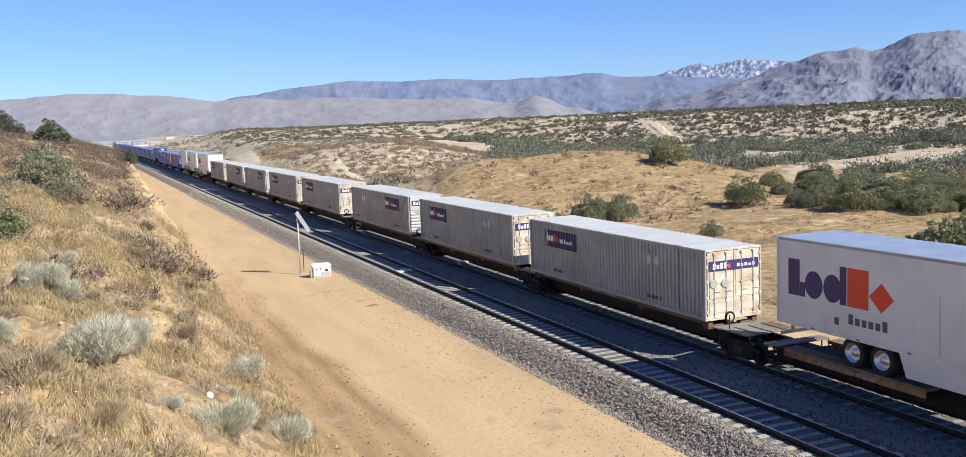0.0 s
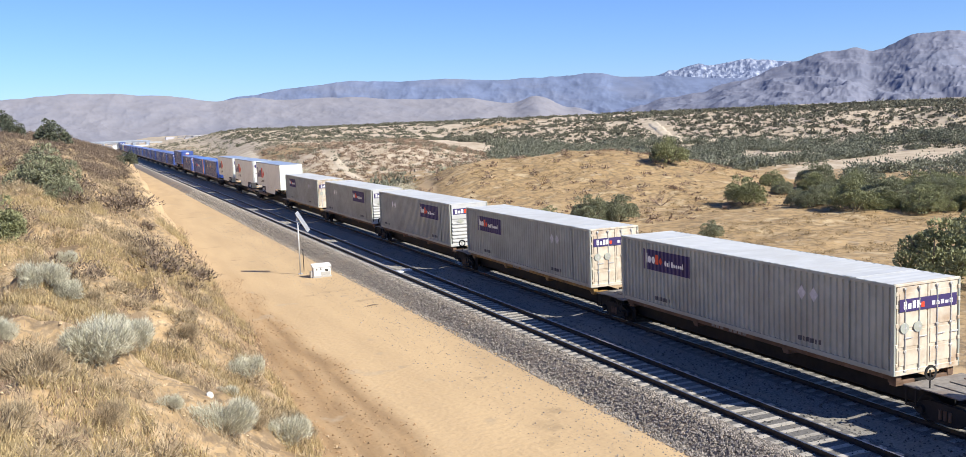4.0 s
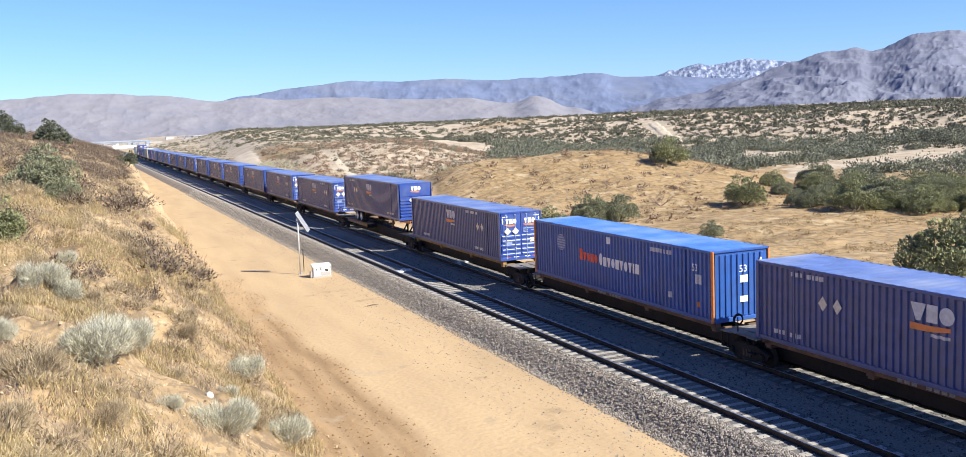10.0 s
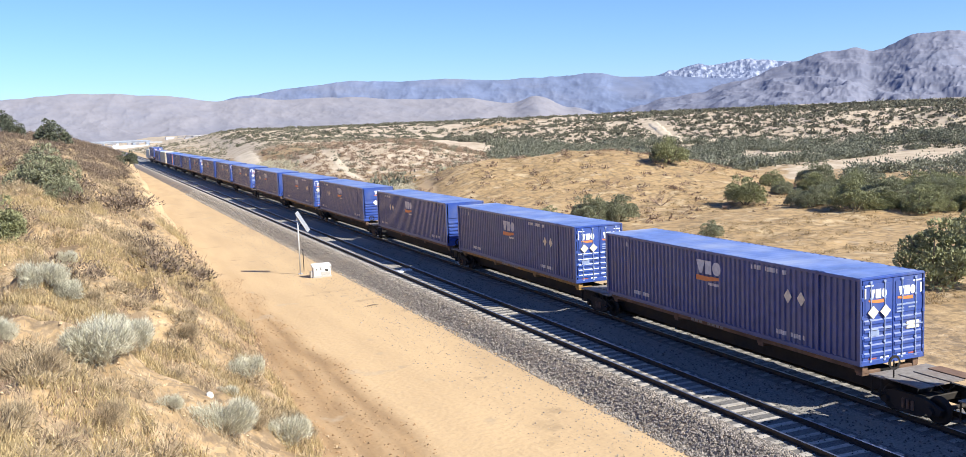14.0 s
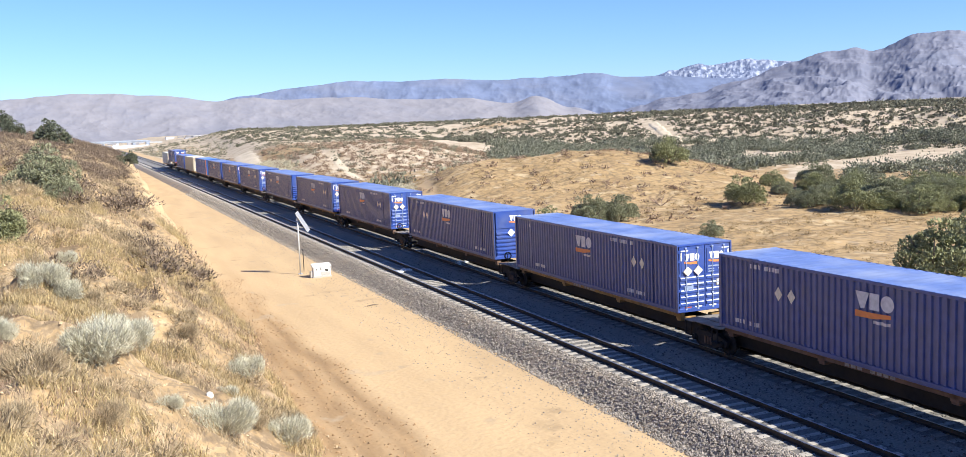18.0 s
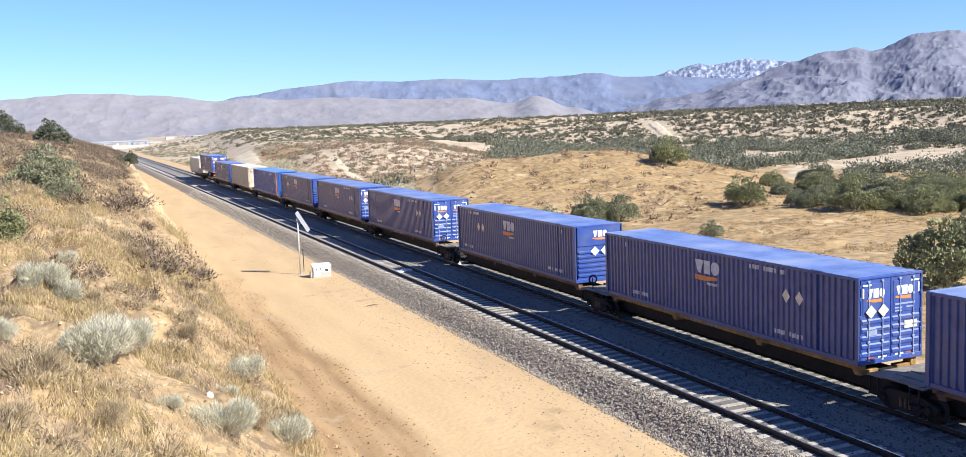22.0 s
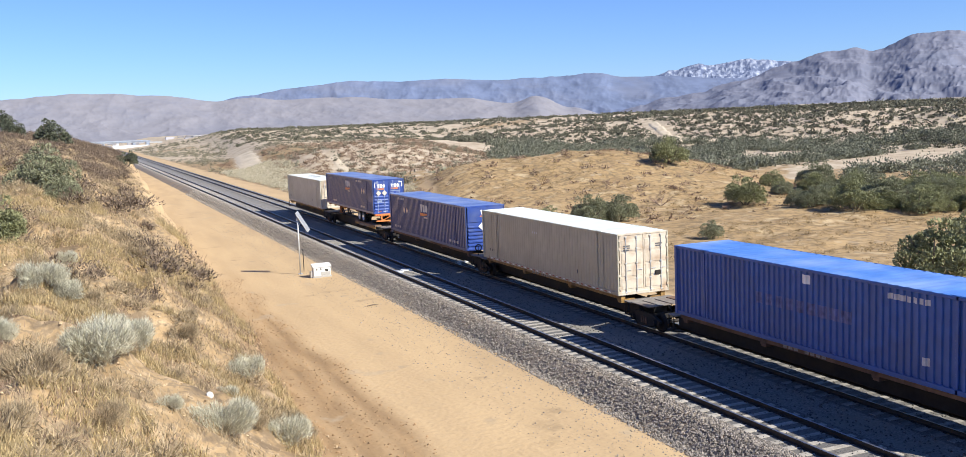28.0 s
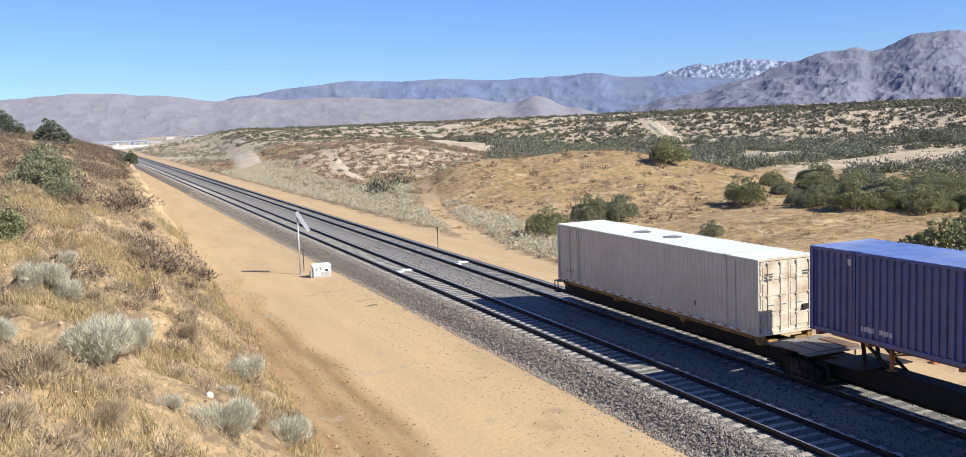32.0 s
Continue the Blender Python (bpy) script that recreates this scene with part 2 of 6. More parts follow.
M_WALLW = mat("whitewashed_wall", (0.68, 0.675, 0.65), 0.7, var=0.06, scale=2)
M_PANEL = mat("solar_panel_back", (0.45, 0.44, 0.42), 0.5, 0.2, var=0.08, scale=6)
M_SOLAR = mat("dark_solar_cells", (0.02, 0.025, 0.06), 0.15, 0.0, var=0.1, scale=6)

# ---- building helpers ----


class B:
    """A growing list of corners and faces."""

    def __init__(self):
        self.v, self.f = [], []

    def add(self, vs, fs):
        o = len(self.v)
        self.v += [tuple(p) for p in vs]
        self.f += [tuple(i + o for i in q) for q in fs]
        return self

    def box(self, x0, x1, y0, y1, z0, z1, c=0.0):
        if c <= 0:
            vs = [(x, y, z) for z in (z0, z1) for y in (y0, y1) for x in (x0, x1)]
            return self.add(vs, [(0, 2, 3, 1), (4, 5, 7, 6), (0, 1, 5, 4), (2, 6, 7, 3), (0, 4, 6, 2), (1, 3, 7, 5)])
        c = min(c, (x1 - x0) / 3, (y1 - y0) / 3, (z1 - z0) / 3)
        rings = []
        for z, d in ((z0, c), (z0 + c, 0), (z1 - c, 0), (z1, c)):
            rings.append([(x0 + d + c, y0 + d, z), (x1 - d - c, y0 + d, z), (x1 - d, y0 + d + c, z), (x1 - d, y1 - d - c, z), (x1 - d - c, y1 - d, z), (x0 + d + c, y1 - d, z), (x0 + d, y1 - d - c, z), (x0 + d, y0 + d + c, z)])
        vs = [p for r in rings for p in r]
        fs = [tuple(reversed(range(8))), tuple(range(24, 32))]
        for k in range(3):
            for i in range(8):
                j = (i + 1) % 8
                fs.append((k * 8 + i, k * 8 + j, k * 8 + 8 + j, k * 8 + 8 + i))
        return self.add(vs, fs)

    def tube(self, p, q, r0, r1=None, n=8, caps=True):
        r1 = r0 if r1 is None else r1
        p, q = Vector(p), Vector(q)
        a = (q - p).normalized()
        s = a.orthogonal().normalized()
        t = a.cross(s)
        vs = [tuple(o + (s * math.cos(w) + t * math.sin(w)) * r) for o, r in ((p, r0), (q, r1)) for w in [2 * math.pi * i / n for i in range(n)]]
        fs = [(i, (i + 1) % n, n + (i + 1) % n, n + i) for i in range(n)]
        if caps:
            fs += [tuple(reversed(range(n))), tuple(range(n, 2 * n))]
        return self.add(vs, fs)

    def lathe(self, prof, axis="x", at=(0, 0, 0), n=16):
        """Turn a profile of (along, radius) round an axis."""
        vs, m = [], len(prof)
        for i in range(n):
            w = 2 * math.pi * i / n
            c, s = math.cos(w), math.sin(w)
            for a, r in prof:
                p = (a, r * c, r * s) if axis == "x" else ((r * c, a, r * s) if axis == "y" else (r * c, r * s, a))
                vs.append((p[0] + at[0], p[1] + at[1], p[2] + at[2]))
        fs = [(i * m + k, ((i + 1) % n) * m + k, ((i + 1) % n) * m + k + 1, i * m + k + 1) for i in range(n) for k in range(m - 1)]
        return self.add(vs, fs)

    def sheet(self, pts, depth):
        """A flat outline in the y-z plane, given thickness along x."""
        n = len(pts)
        vs = [(0.0, y, z) for y, z in pts] + [(depth, y, z) for y, z in pts]
        fs = [tuple(range(n)), tuple(reversed(range(n, 2 * n)))] + [(i, n + i, n + (i + 1) % n, (i + 1) % n) for i in range(n)]
        return self.add(vs, fs)

    def mesh(self, name, material=None, smooth=False):
        me = bpy.data.meshes.new(name)
        me.from_pydata(self.v, [], self.f)
        if material:
            me.materials.append(material)
        if smooth:
            me.shade_smooth()
        me.update()
        return me


def fix_normals(me):
    bm = bmesh.new()
    bm.from_mesh(me)
    bmesh.ops.recalc_face_normals(bm, faces=bm.faces)
    bm.to_mesh(me)
    bm.free()


def part(name, b, material, parent, label="", smooth=False, at=None):
    me = b.mesh(name, material, smooth)
    fix_normals(me)
    ob = new(name, me)
    ob.parent = parent
    if at:
        ob.location = at
    if label:
        ob["label"] = label
    return ob


def thing(name, at, label, category, group="", kind=""):
    ob = new(name)
    ob.location = at
    ob.empty_display_size = 0.2
    return tagged(ob, label, category, group, kind)


def piece(name, me, parent, at):
    ob = new(name, me)
    ob.parent = parent
    ob.location = at
    return ob


# ---- lie of the land ----
RAIL_X = (0.0, 4.56)
ROAD_Z = -0.85


def step(a, b, x):
    t = np.clip((x - a) / (b - a), 0, 1)
    return t * t * (3 - 2 * t)


def bumps(x, y, s, seed=0.0):
    """Cheap smooth noise from turned waves, about -1 to 1."""
    o = 0
    for k in range(4):
        w, p = 0.9 + 1.31 * k, seed + 2.1 * k
        o = o + np.sin((x * np.cos(w) + y * np.sin(w)) * s * (1 + 0.37 * k) + p + 1.7 * np.sin((y * np.cos(w) - x * np.sin(w)) * s * 0.6 + p)) / (1 + 0.4 * k)
    return o / 2.6


def foot(y):
    """Where the graded road meets the foot of the cut."""
    line = np.interp(y, (0, 66, 80, 96, 111, 151, 222, 300), (-13.2, -13.3, -13.0, -12.3, -11.6, -10.5, -8.1, -5.6))
    return line + 0.2 * np.sin(y * 0.21) + (0.15 + 0.3 * step(55, 70, y)) * np.sin(y * 0.63 + 1)


def mesa(x, y):
    return 0.881 * x + 0.473 * y


def ground(x, y):
    x, y = np.asarray(x, float), np.asarray(y, float)
    u = foot(y) - x
    back = (np.minimum(-13.6 + 0.037 * y, -5.6) - x) * step(-0.2, 1.0, u)
    near = 0.55 * step(-0.1, 0.5, u + 0.25 * bumps(x, y, 1.7, 2)) + 4.65 * step(0, 9, back) + 0.12 * np.maximum(back - 6, 0)
    far = 3.9 * step(0, 1.3, u + 0.7 * bumps(x, y, 0.5) + 0.35 * bumps(x, y, 1.6, 4)) + 8.7 * (1 - np.exp(-np.maximum(back - 1.5, 0) / 13))
    w = step(18, 60, y)
    hill = (near * (1 - w) + far * w) * (1 - step(230, 330, y) * 0.8)
    hill = hill + step(0.5, 4, u) * (0.36 * bumps(x, y, 0.55, 3) + 0.24 * bumps(x, y, 1.5, 5) + 0.07 * bumps(x, y, 3.7, 8))
    # crumbling face and brow of the cut farther along
    crumb = 0.5 * np.abs(bumps(x, y, 1.4, 21)) + 0.35 * np.abs(bumps(x, y, 3.1, 23))
    hill = hill - crumb * step(0.1, 0.9, u) * step(7, 2, u) * step(50, 66, y) * step(180, 140, y) * 1.5
    # bare hummocks with undercut lower edges
    hum = bumps(x + 0.6 * bumps(x, y, 0.9, 2), y, 0.8, 11)
    hill = hill + step(0.8, 3, u) * (0.42 * step(0.05, 0.28, hum) + 0.16 * step(0.1, 0.3, bumps(x, y, 1.9, 13))) * step(90, 60, y)
    hill = np.minimum(hill, 11.5 + 0.5 * bumps(x, y, 0.05))
    # right-hand side
    r = step(12, 30, x)
    right = r * (0.35 * bumps(x, y, 0.12, 1) + 0.2 * bumps(x, y, 0.55, 2) + 0.1 * bumps(x, y, 1.3, 6))

    def knoll(cx, cy, h, sa, sb, turn):
        c, s = math.cos(turn), math.sin(turn)
        a, b = (x - cx) * c + (y - cy) * s, -(x - cx) * s + (y - cy) * c
        return h * np.exp(-(a / sa) ** 2 - (b / sb) ** 2)
    right = right + r * (knoll(47, 120, 5.5, 24, 16, -0.47) + knoll(27, 120, 1.6, 9, 12, -0.4) + knoll(46, 222, 5.4, 26, 26, -0.3))
    right = right - step(40, 90, x - 0.12 * y) * (1 - step(150, 260, mesa(x, y))) * 2.2
    right = right + 5.2 * step(205, 305, y) * step(10, 32, x - 0.095 * (y - 200)) * (1 - step(190, 240, mesa(x, y) - 0.35 * (y - 250)))
    q = mesa(x, y) + 14 * bumps(x, y, 0.035, 4) + 9 * bumps(x, y, 0.11, 6) + 4 * bumps(x, y, 0.27, 3)
    right = right + step(215, 352, q) * step(0, 90, x) * (8.8 + 0.0065 * np.maximum(x, 0)) * (1 - 0.8 * step(700, 960, y) * step(160, 90, x)) * (1 + 0.05 * bumps(x, y, 0.06, 2))
    # beyond the overpass the valley falls away
    fall = -16 * step(560, 1500, y) * (1 - step(300, 420, mesa(x, y)) * 0.35)
    rear = -0.4 * step(0, 60, -y)
    z = ROAD_Z + hill + right + fall + rear
    road = step(-3.4, -4.6, x) * step(0.0, -0.6, u)
    z = z + road * (0.05 * bumps(x, y, 0.35, 7) + 0.03 * np.sin((x + 0.03 * y) * 4.2) * step(-8, -11, x))
    return z


def gz(x, y):
    return float(ground(x, y))
# ---- ground sheet ----


def spaced(stops):
    """Coordinates from (value, step) stops."""
    out = [stops[0][0]]
    for (a, s), (c, _) in zip(stops, stops[1:]):
        k = max(1, round((c - a) / s))
        out += [a + (c - a) * (i + 1) / k for i in range(k)]
    return np.array(out)


def build_ground():
    xs = spaced([(-4600, 420), (-400, 40), (-80, 6), (-38, 1.2), (-28, 0.28), (-10, 0.4), (-2, 0.5), (16, 1.2), (110, 4), (420, 14), (900, 70), (4700, 0)])
    ys = spaced([(-1500, 200), (-60, 6), (6, 0.32), (60, 0.5), (130, 1.6), (280, 4), (480, 9), (760, 60), (4800, 0)])
    X, Y = np.meshgrid(xs, ys)
    Z = ground(X, Y)
    nx, ny = len(xs), len(ys)
    v = np.stack([X, Y, Z], -1).reshape(-1, 3)
    i = (np.arange(ny - 1)[:, None] * nx + np.arange(nx - 1)[None]).reshape(-1)
    f = np.stack([i, i + 1, i + nx + 1, i + nx], 1)
    me = bpy.data.meshes.new("ground")
    me.vertices.add(len(v))
    me.vertices.foreach_set("co", v.reshape(-1))
    me.loops.add(f.size)
    me.loops.foreach_set("vertex_index", f.reshape(-1).astype(np.int32))
    me.polygons.add(len(f))
    me.polygons.foreach_set("loop_start", (np.arange(len(f)) * 4).astype(np.int32))
    me.polygons.foreach_set("use_smooth", np.ones(len(f), bool))
    me.update(calc_edges=True)
    u = foot(Y) - X
    sand = step(0.5, -1.5, u) * step(13.0, 11.0, X + 0.5 * bumps(X, Y, 0.3))

    def lane(off, half, along, a, c):
        return np.exp(-(off / half) ** 4) * step(a - 3, a + 3, along) * step(c + 3, c - 3, along)
    d = Y - 57
    trail = np.maximum(lane(X - (9 + 0.16 * d + 0.0009 * d * d), 1.3, Y, 57, 128), 0.6 * lane(Y - (91.5 - 0.96 * (X - 37.6)), 1.2, X, 30, 62))
    pale = np.maximum.reduce([lane(X - (15.5 + 0.135 * (Y - 205)), 3.4, Y, 203, 450), lane(X - (30.2 + 0.1 * (Y - 179)), 1.1, Y, 177, 212), lane(Y - (245 + 2.12 * (X - 148.6)), 5.0, X, 147, 176),
                              0.9 * lane(Y - np.minimum(112 + 1.05 * (X - 76), 151 + 0.02 * X), 5.0, X, 74, 600)])
    scar = np.clip(bumps(X, Y, 0.045, 9) * 1.6 - 0.75, 0, 1) * step(200, 240, mesa(X, Y))
    sand = np.maximum(sand, step(2.4, 1.2, u) * step(45, 60, Y) * (Y < 240) * (X < 0))
    sand = np.clip(np.maximum(sand, trail), 0, 1)
    grass = step(12, 22, X) * (1 - step(150, 190, mesa(X, Y) + 20 * bumps(X, Y, 0.03))) * (1 - sand) * (1 - pale)
    red = step(150, 215, mesa(X, Y)) * (1 - scar) * (1 - sand)
    red = np.maximum.reduce([red, np.exp(-((X - 44) / 30) ** 2 - ((Y - 215) / 38) ** 2) * (1 - sand), np.clip(pale * 1.2, 0, 1)])
    sand = np.clip(sand + scar * 0.45, 0, 1)
    w = u + 0.35 * bumps(X, Y, 0.45, 3)
    dirt = step(-4.0, -3.0, w) * step(2.4, 0.6, w) * (Y > -40) * (0.84 + 0.16 * np.sin((X - foot(Y)) * 5.0 + 0.4 * np.sin(Y * 0.3))) * step(80, 45, Y)
    rgba = np.stack([sand, grass, red, dirt], -1).astype(np.float32)
    at = me.color_attributes.new("zone", "FLOAT_COLOR", "POINT")
    at.data.foreach_set("color", rgba.reshape(-1))
    me.materials.append(M_SOIL)
    ob = new("ground", me)
    return tagged(ob, "dry sandy desert ground with graded service road and hills", "ground", kind="structure")


build_ground()
M_TRACKDIRT = mat("pale_track_dirt", (0.56, 0.47, 0.35), 0.95, var=0.12, scale=0.8, tint=(0.42, 0.34, 0.24), tscale=0.25, tamount=0.6, spec=0.1)


def dirt_track(label, ends, half, lift):
    """A worn track laid over the land between two places, with ragged edges."""
    (xa, ya), (xb, yb) = ends
    run = math.hypot(xb - xa, yb - ya)
    dx, dy = (xb - xa) / run, (yb - ya) / run
    n, m = int(run / 1.5), 6
    vs = []
    for i in range(n + 1):
        for k in range(m + 1):
            o = (2 * k / m - 1) * half * (1 + 0.12 * math.sin(i * 1.3 + 2.1 * k))
            x, y = xa + dx * run * i / n - dy * o, ya + dy * run * i / n + dx * o
            vs.append((x, y, gz(x, y) + (lift if 0 < k < m else -0.1)))
    fs = [(i * (m + 1) + k, (i + 1) * (m + 1) + k, (i + 1) * (m + 1) + k + 1, i * (m + 1) + k + 1) for i in range(n) for k in range(m)]
    return tagged(new("dirt_track", B().add(vs, fs).mesh("dirt_track", M_TRACKDIRT, True)), label, "track", kind="structure")


dirt_track("wide pale graded dirt strip up the terrace", ((15.8, 205), (33.2, 336)), 3.3, 0.14)
dirt_track("narrow pale footpath over the scrub hill", ((29.9, 177), (33.4, 212)), 1.0, 0.1)
dirt_track("pale dirt track climbing the bluff", ((147.5, 243), (176.5, 304)), 1.9, 0.35)

# ---- mountains far away ----
def build_range(name, label, dist, depth, ridge, seed, material, rough=1.0):
    """A ridge on an arc round the valley: its crest passes near stations of (bearing, height) and is carved by spurs and gullies."""
    na, nd = 900, 110
    b, h = zip(*ridge)
    deg = np.linspace(b[0], b[-1], na)[None, :]
    A = np.radians(deg)
    D = np.linspace(0, 1, nd)[:, None]
    t = np.interp(deg, b, np.arange(len(b)))
    f = t - np.floor(t)
    hh = np.array(h + (h[-1],), float)
    k = np.floor(t).astype(int)
    H = hh[k] + (hh[np.minimum(k + 1, len(h))] - hh[k]) * f * f * (3 - 2 * f)
    Rr = dist + depth * D
    X, Y = CAM_EYE[0] + Rr * np.sin(A), Rr * np.cos(A)
    # spurs run down the slope, so the noise is drawn out along it; fine gullies cut the spurs
    arc, out = np.radians(deg) * (dist + depth * 0.5) + 0 * D, Rr + 0 * A

    def folds(s, drawn, octaves, z):
        q = np.array([noise.ridged_multi_fractal((p * s, r * s * drawn, z), 0.9, 2.1, octaves, 1.0, 2.0) for p, r in zip(arc.ravel(), out.ravel())]).reshape(arc.shape)
        return np.clip((q - q.mean()) / q.std(), -2.0, 2.0)
    big, fine = folds(1 / 520.0, 0.5, 3, seed * 3.7), folds(1 / 140.0, 0.6, 7, seed * 1.9)
    w = np.clip(D / 0.86, 0, 1)
    prof = 0.5 * w + 0.5 * w ** 2.0
    prof = prof * (1 - 0.3 * step(0.88, 1.0, D))
    ease = step(0.03, 0.3, D) * (1 - w) ** 0.6
    Z = -18 + (H + 18) * (prof + rough * ease * (0.09 * big + 0.045 * fine)) + rough * 3.6 * fine * w
    v = np.stack([X, Y, Z], -1).reshape(-1, 3)
    i = (np.arange(nd - 1)[:, None] * na + np.arange(na - 1)[None]).reshape(-1)
    f = np.stack([i, i + 1, i + na + 1, i + na], 1)
    me = bpy.data.meshes.new(name)
    me.from_pydata(v.tolist(), [], f.tolist())
    me.materials.append(material)
    me.shade_smooth()
    return tagged(new(name, me), label, "mountain", kind="structure")


# distance haze is mixed into these rock colours as blue grey
M_MTN = mat("haze_blued_mountain_rock", (0.178, 0.185, 0.235), 0.95, var=0.1, scale=0.05, tint=(0.125, 0.145, 0.205), tscale=0.02, tamount=0.5, spec=0.1, stretch=(0.55, 0.35, 2.2))
M_MTN_L = mat("haze_paled_foothill_rock", (0.235, 0.228, 0.25), 0.95, var=0.08, scale=0.03, tint=(0.2, 0.205, 0.245), tscale=0.012, tamount=0.6, spec=0.1, stretch=(0.8, 0.25, 2.0))
M_MTN_B = mat("haze_blue_ridge_rock", (0.14, 0.172, 0.262), 0.95, var=0.16, scale=0.018, tint=(0.195, 0.208, 0.265), tscale=0.006, tamount=0.7, spec=0.1, stretch=(0.8, 0.25, 2.0))
M_SNOW = mat("snow_and_haze_blued_rock", (0.13, 0.16, 0.25), 0.85, var=0.1, scale=0.03, tint=(0.55, 0.59, 0.68), tscale=0.06, tamount=0.75, spec=0.2, stretch=(1.0, 1.0, 0.35))
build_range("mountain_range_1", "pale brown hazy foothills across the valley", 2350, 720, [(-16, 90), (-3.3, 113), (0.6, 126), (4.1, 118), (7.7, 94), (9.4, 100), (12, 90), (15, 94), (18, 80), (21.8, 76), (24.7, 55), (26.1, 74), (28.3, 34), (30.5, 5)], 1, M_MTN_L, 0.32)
build_range("mountain_range_2", "mountain ridge behind the foothills, haze blue in its colour", 3350, 640, [(-8, 90), (7, 104), (9.1, 134), (12.2, 163), (15.7, 180), (18.2, 172), (20.8, 175), (23.6, 164), (26.9, 168), (29.4, 175), (31.5, 158), (33.6, 152), (38, 130), (43, 100)], 4, M_MTN_B, 0.4)
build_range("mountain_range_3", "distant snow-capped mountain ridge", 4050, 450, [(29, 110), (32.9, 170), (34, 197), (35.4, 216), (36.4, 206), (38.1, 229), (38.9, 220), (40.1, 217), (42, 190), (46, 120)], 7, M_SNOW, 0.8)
build_range("mountain_range_4", "rugged mountain with folded slopes, haze blue in its colour", 2100, 1020, [(28.5, 0), (30, 8), (32.2, 31), (33.6, 50), (35.7, 67), (37.7, 94), (40.7, 138), (42.4, 166), (43.9, 169), (44.7, 158), (47.3, 199), (48.5, 202), (50.8, 172), (58, 140), (68, 100)], 9, M_MTN, 0.75)
# ---- railway ----
TIE_STEP = 0.61
TRACK_Y0, TRACK_Y1 = -12.0, 640.0


def swept(name, prof, material, ragged):
    """A band of stone swept along the line; ragged lists the profile points that wander."""
    ys = list(spaced([(TRACK_Y0, 0.5), (110, 4), (660, 0)]))
    m = len(prof)
    vs = []
    for y in ys:
        for k, (x, z) in enumerate(prof):
            e = (0.16 * math.sin(y * 1.9 + k) + 0.12 * math.sin(y * 0.7 + 2 * k) + 0.08 * math.sin(y * 4.3)) if k in ragged else 0.0
            vs.append((x + e, y, z + 0.008 * math.sin(y * 3.1 + 5 * x)))
    fs = [(i * m + k, i * m + k + 1, (i + 1) * m + k + 1, (i + 1) * m + k) for i in range(len(ys) - 1) for k in range(m - 1)]
    return new(name, B().add(vs, fs).mesh(name, material, True))


for lab, prof_, m_ in (("dark oily ballast under the near track, train shade in its colour", [(-1.22, -0.20), (0.0, -0.188), (1.1, -0.19), (1.5, -0.205)], M_BED), ("dusty lighter ballast between the two tracks", [(1.5, -0.205), (1.9, -0.262), (2.3, -0.29), (2.8, -0.25), (3.1, -0.2)], M_MIDBED),
                       ("dark oily ballast under the train's track, train shade in its colour", [(3.1, -0.2), (3.5, -0.186), (4.56, -0.182), (5.9, -0.19), (6.3, -0.25)], M_BED)):
    tagged(swept("ballast_bed", prof_, m_, ()), lab, "ballast", kind="structure")
tagged(swept("ballast_shoulder", [(-3.05, -0.97), (-2.6, -0.80), (-2.15, -0.50), (-1.7, -0.24), (-1.22, -0.2)], M_BALLAST, (0,)), "pale grey crushed stone ballast shoulder", "ballast", kind="structure")
tagged(swept("ballast_shoulder", [(6.3, -0.25), (6.8, -0.5), (7.2, -0.75), (7.5, -0.97)], M_BALLAST, (2, 3)), "pale grey crushed stone ballast shoulder", "ballast", kind="structure")


def tie_b(b, y=0.0):
    prof = [(-1.3, 0.125), (-0.95, 0.125), (-0.5, 0.105), (0.5, 0.105), (0.95, 0.125), (1.3, 0.125)]
    vs, m = [], len(prof)
    for x, hw in prof:
        vs += [(x, y - hw - 0.02, -0.36), (x, y + hw + 0.02, -0.36), (x, y + hw, -0.175), (x, y - hw, -0.175)]
    fs = [(0, 1, 2, 3), tuple(4 * (m - 1) + k for k in (3, 2, 1, 0))]
    for i in range(m - 1):
        for k in range(4):
            j = (k + 1) % 4
            fs.append((4 * i + k, 4 * (i + 1) + k, 4 * (i + 1) + j, 4 * i + j))
    return b.add(vs, fs)


def rail_mesh(y0, y1):
    """Foot, web and head of a rail."""
    prof = [(-0.076, -0.172), (0.076, -0.172), (0.076, -0.16), (0.012, -0.135), (0.010, -0.045), (0.036, -0.034), (0.036, -0.004), (0.028, 0.0), (-0.028, 0.0), (-0.036, -0.004), (-0.036, -0.034), (-0.010, -0.045), (-0.012, -0.135), (-0.076, -0.16)]
    m = len(prof)
    vs = [(x, y, z) for y in (y0, y1) for x, z in prof]
    fs = [(k, (k + 1) % m, m + (k + 1) % m, m + k) for k in range(m)] + [tuple(range(m)), tuple(reversed(range(m, 2 * m)))]
    me = B().add(vs, fs).mesh("rail", M_RAIL)
    me.materials.append(M_RAILHEAD)
    for p in me.polygons:
        c = p.center
        if c[2] > -0.005:
            p.material_index = 1
    return me


RAIL_ME = rail_mesh(TRACK_Y0, TRACK_Y1)
TIE_ME = tie_b(B()).mesh("tie", M_TIE)


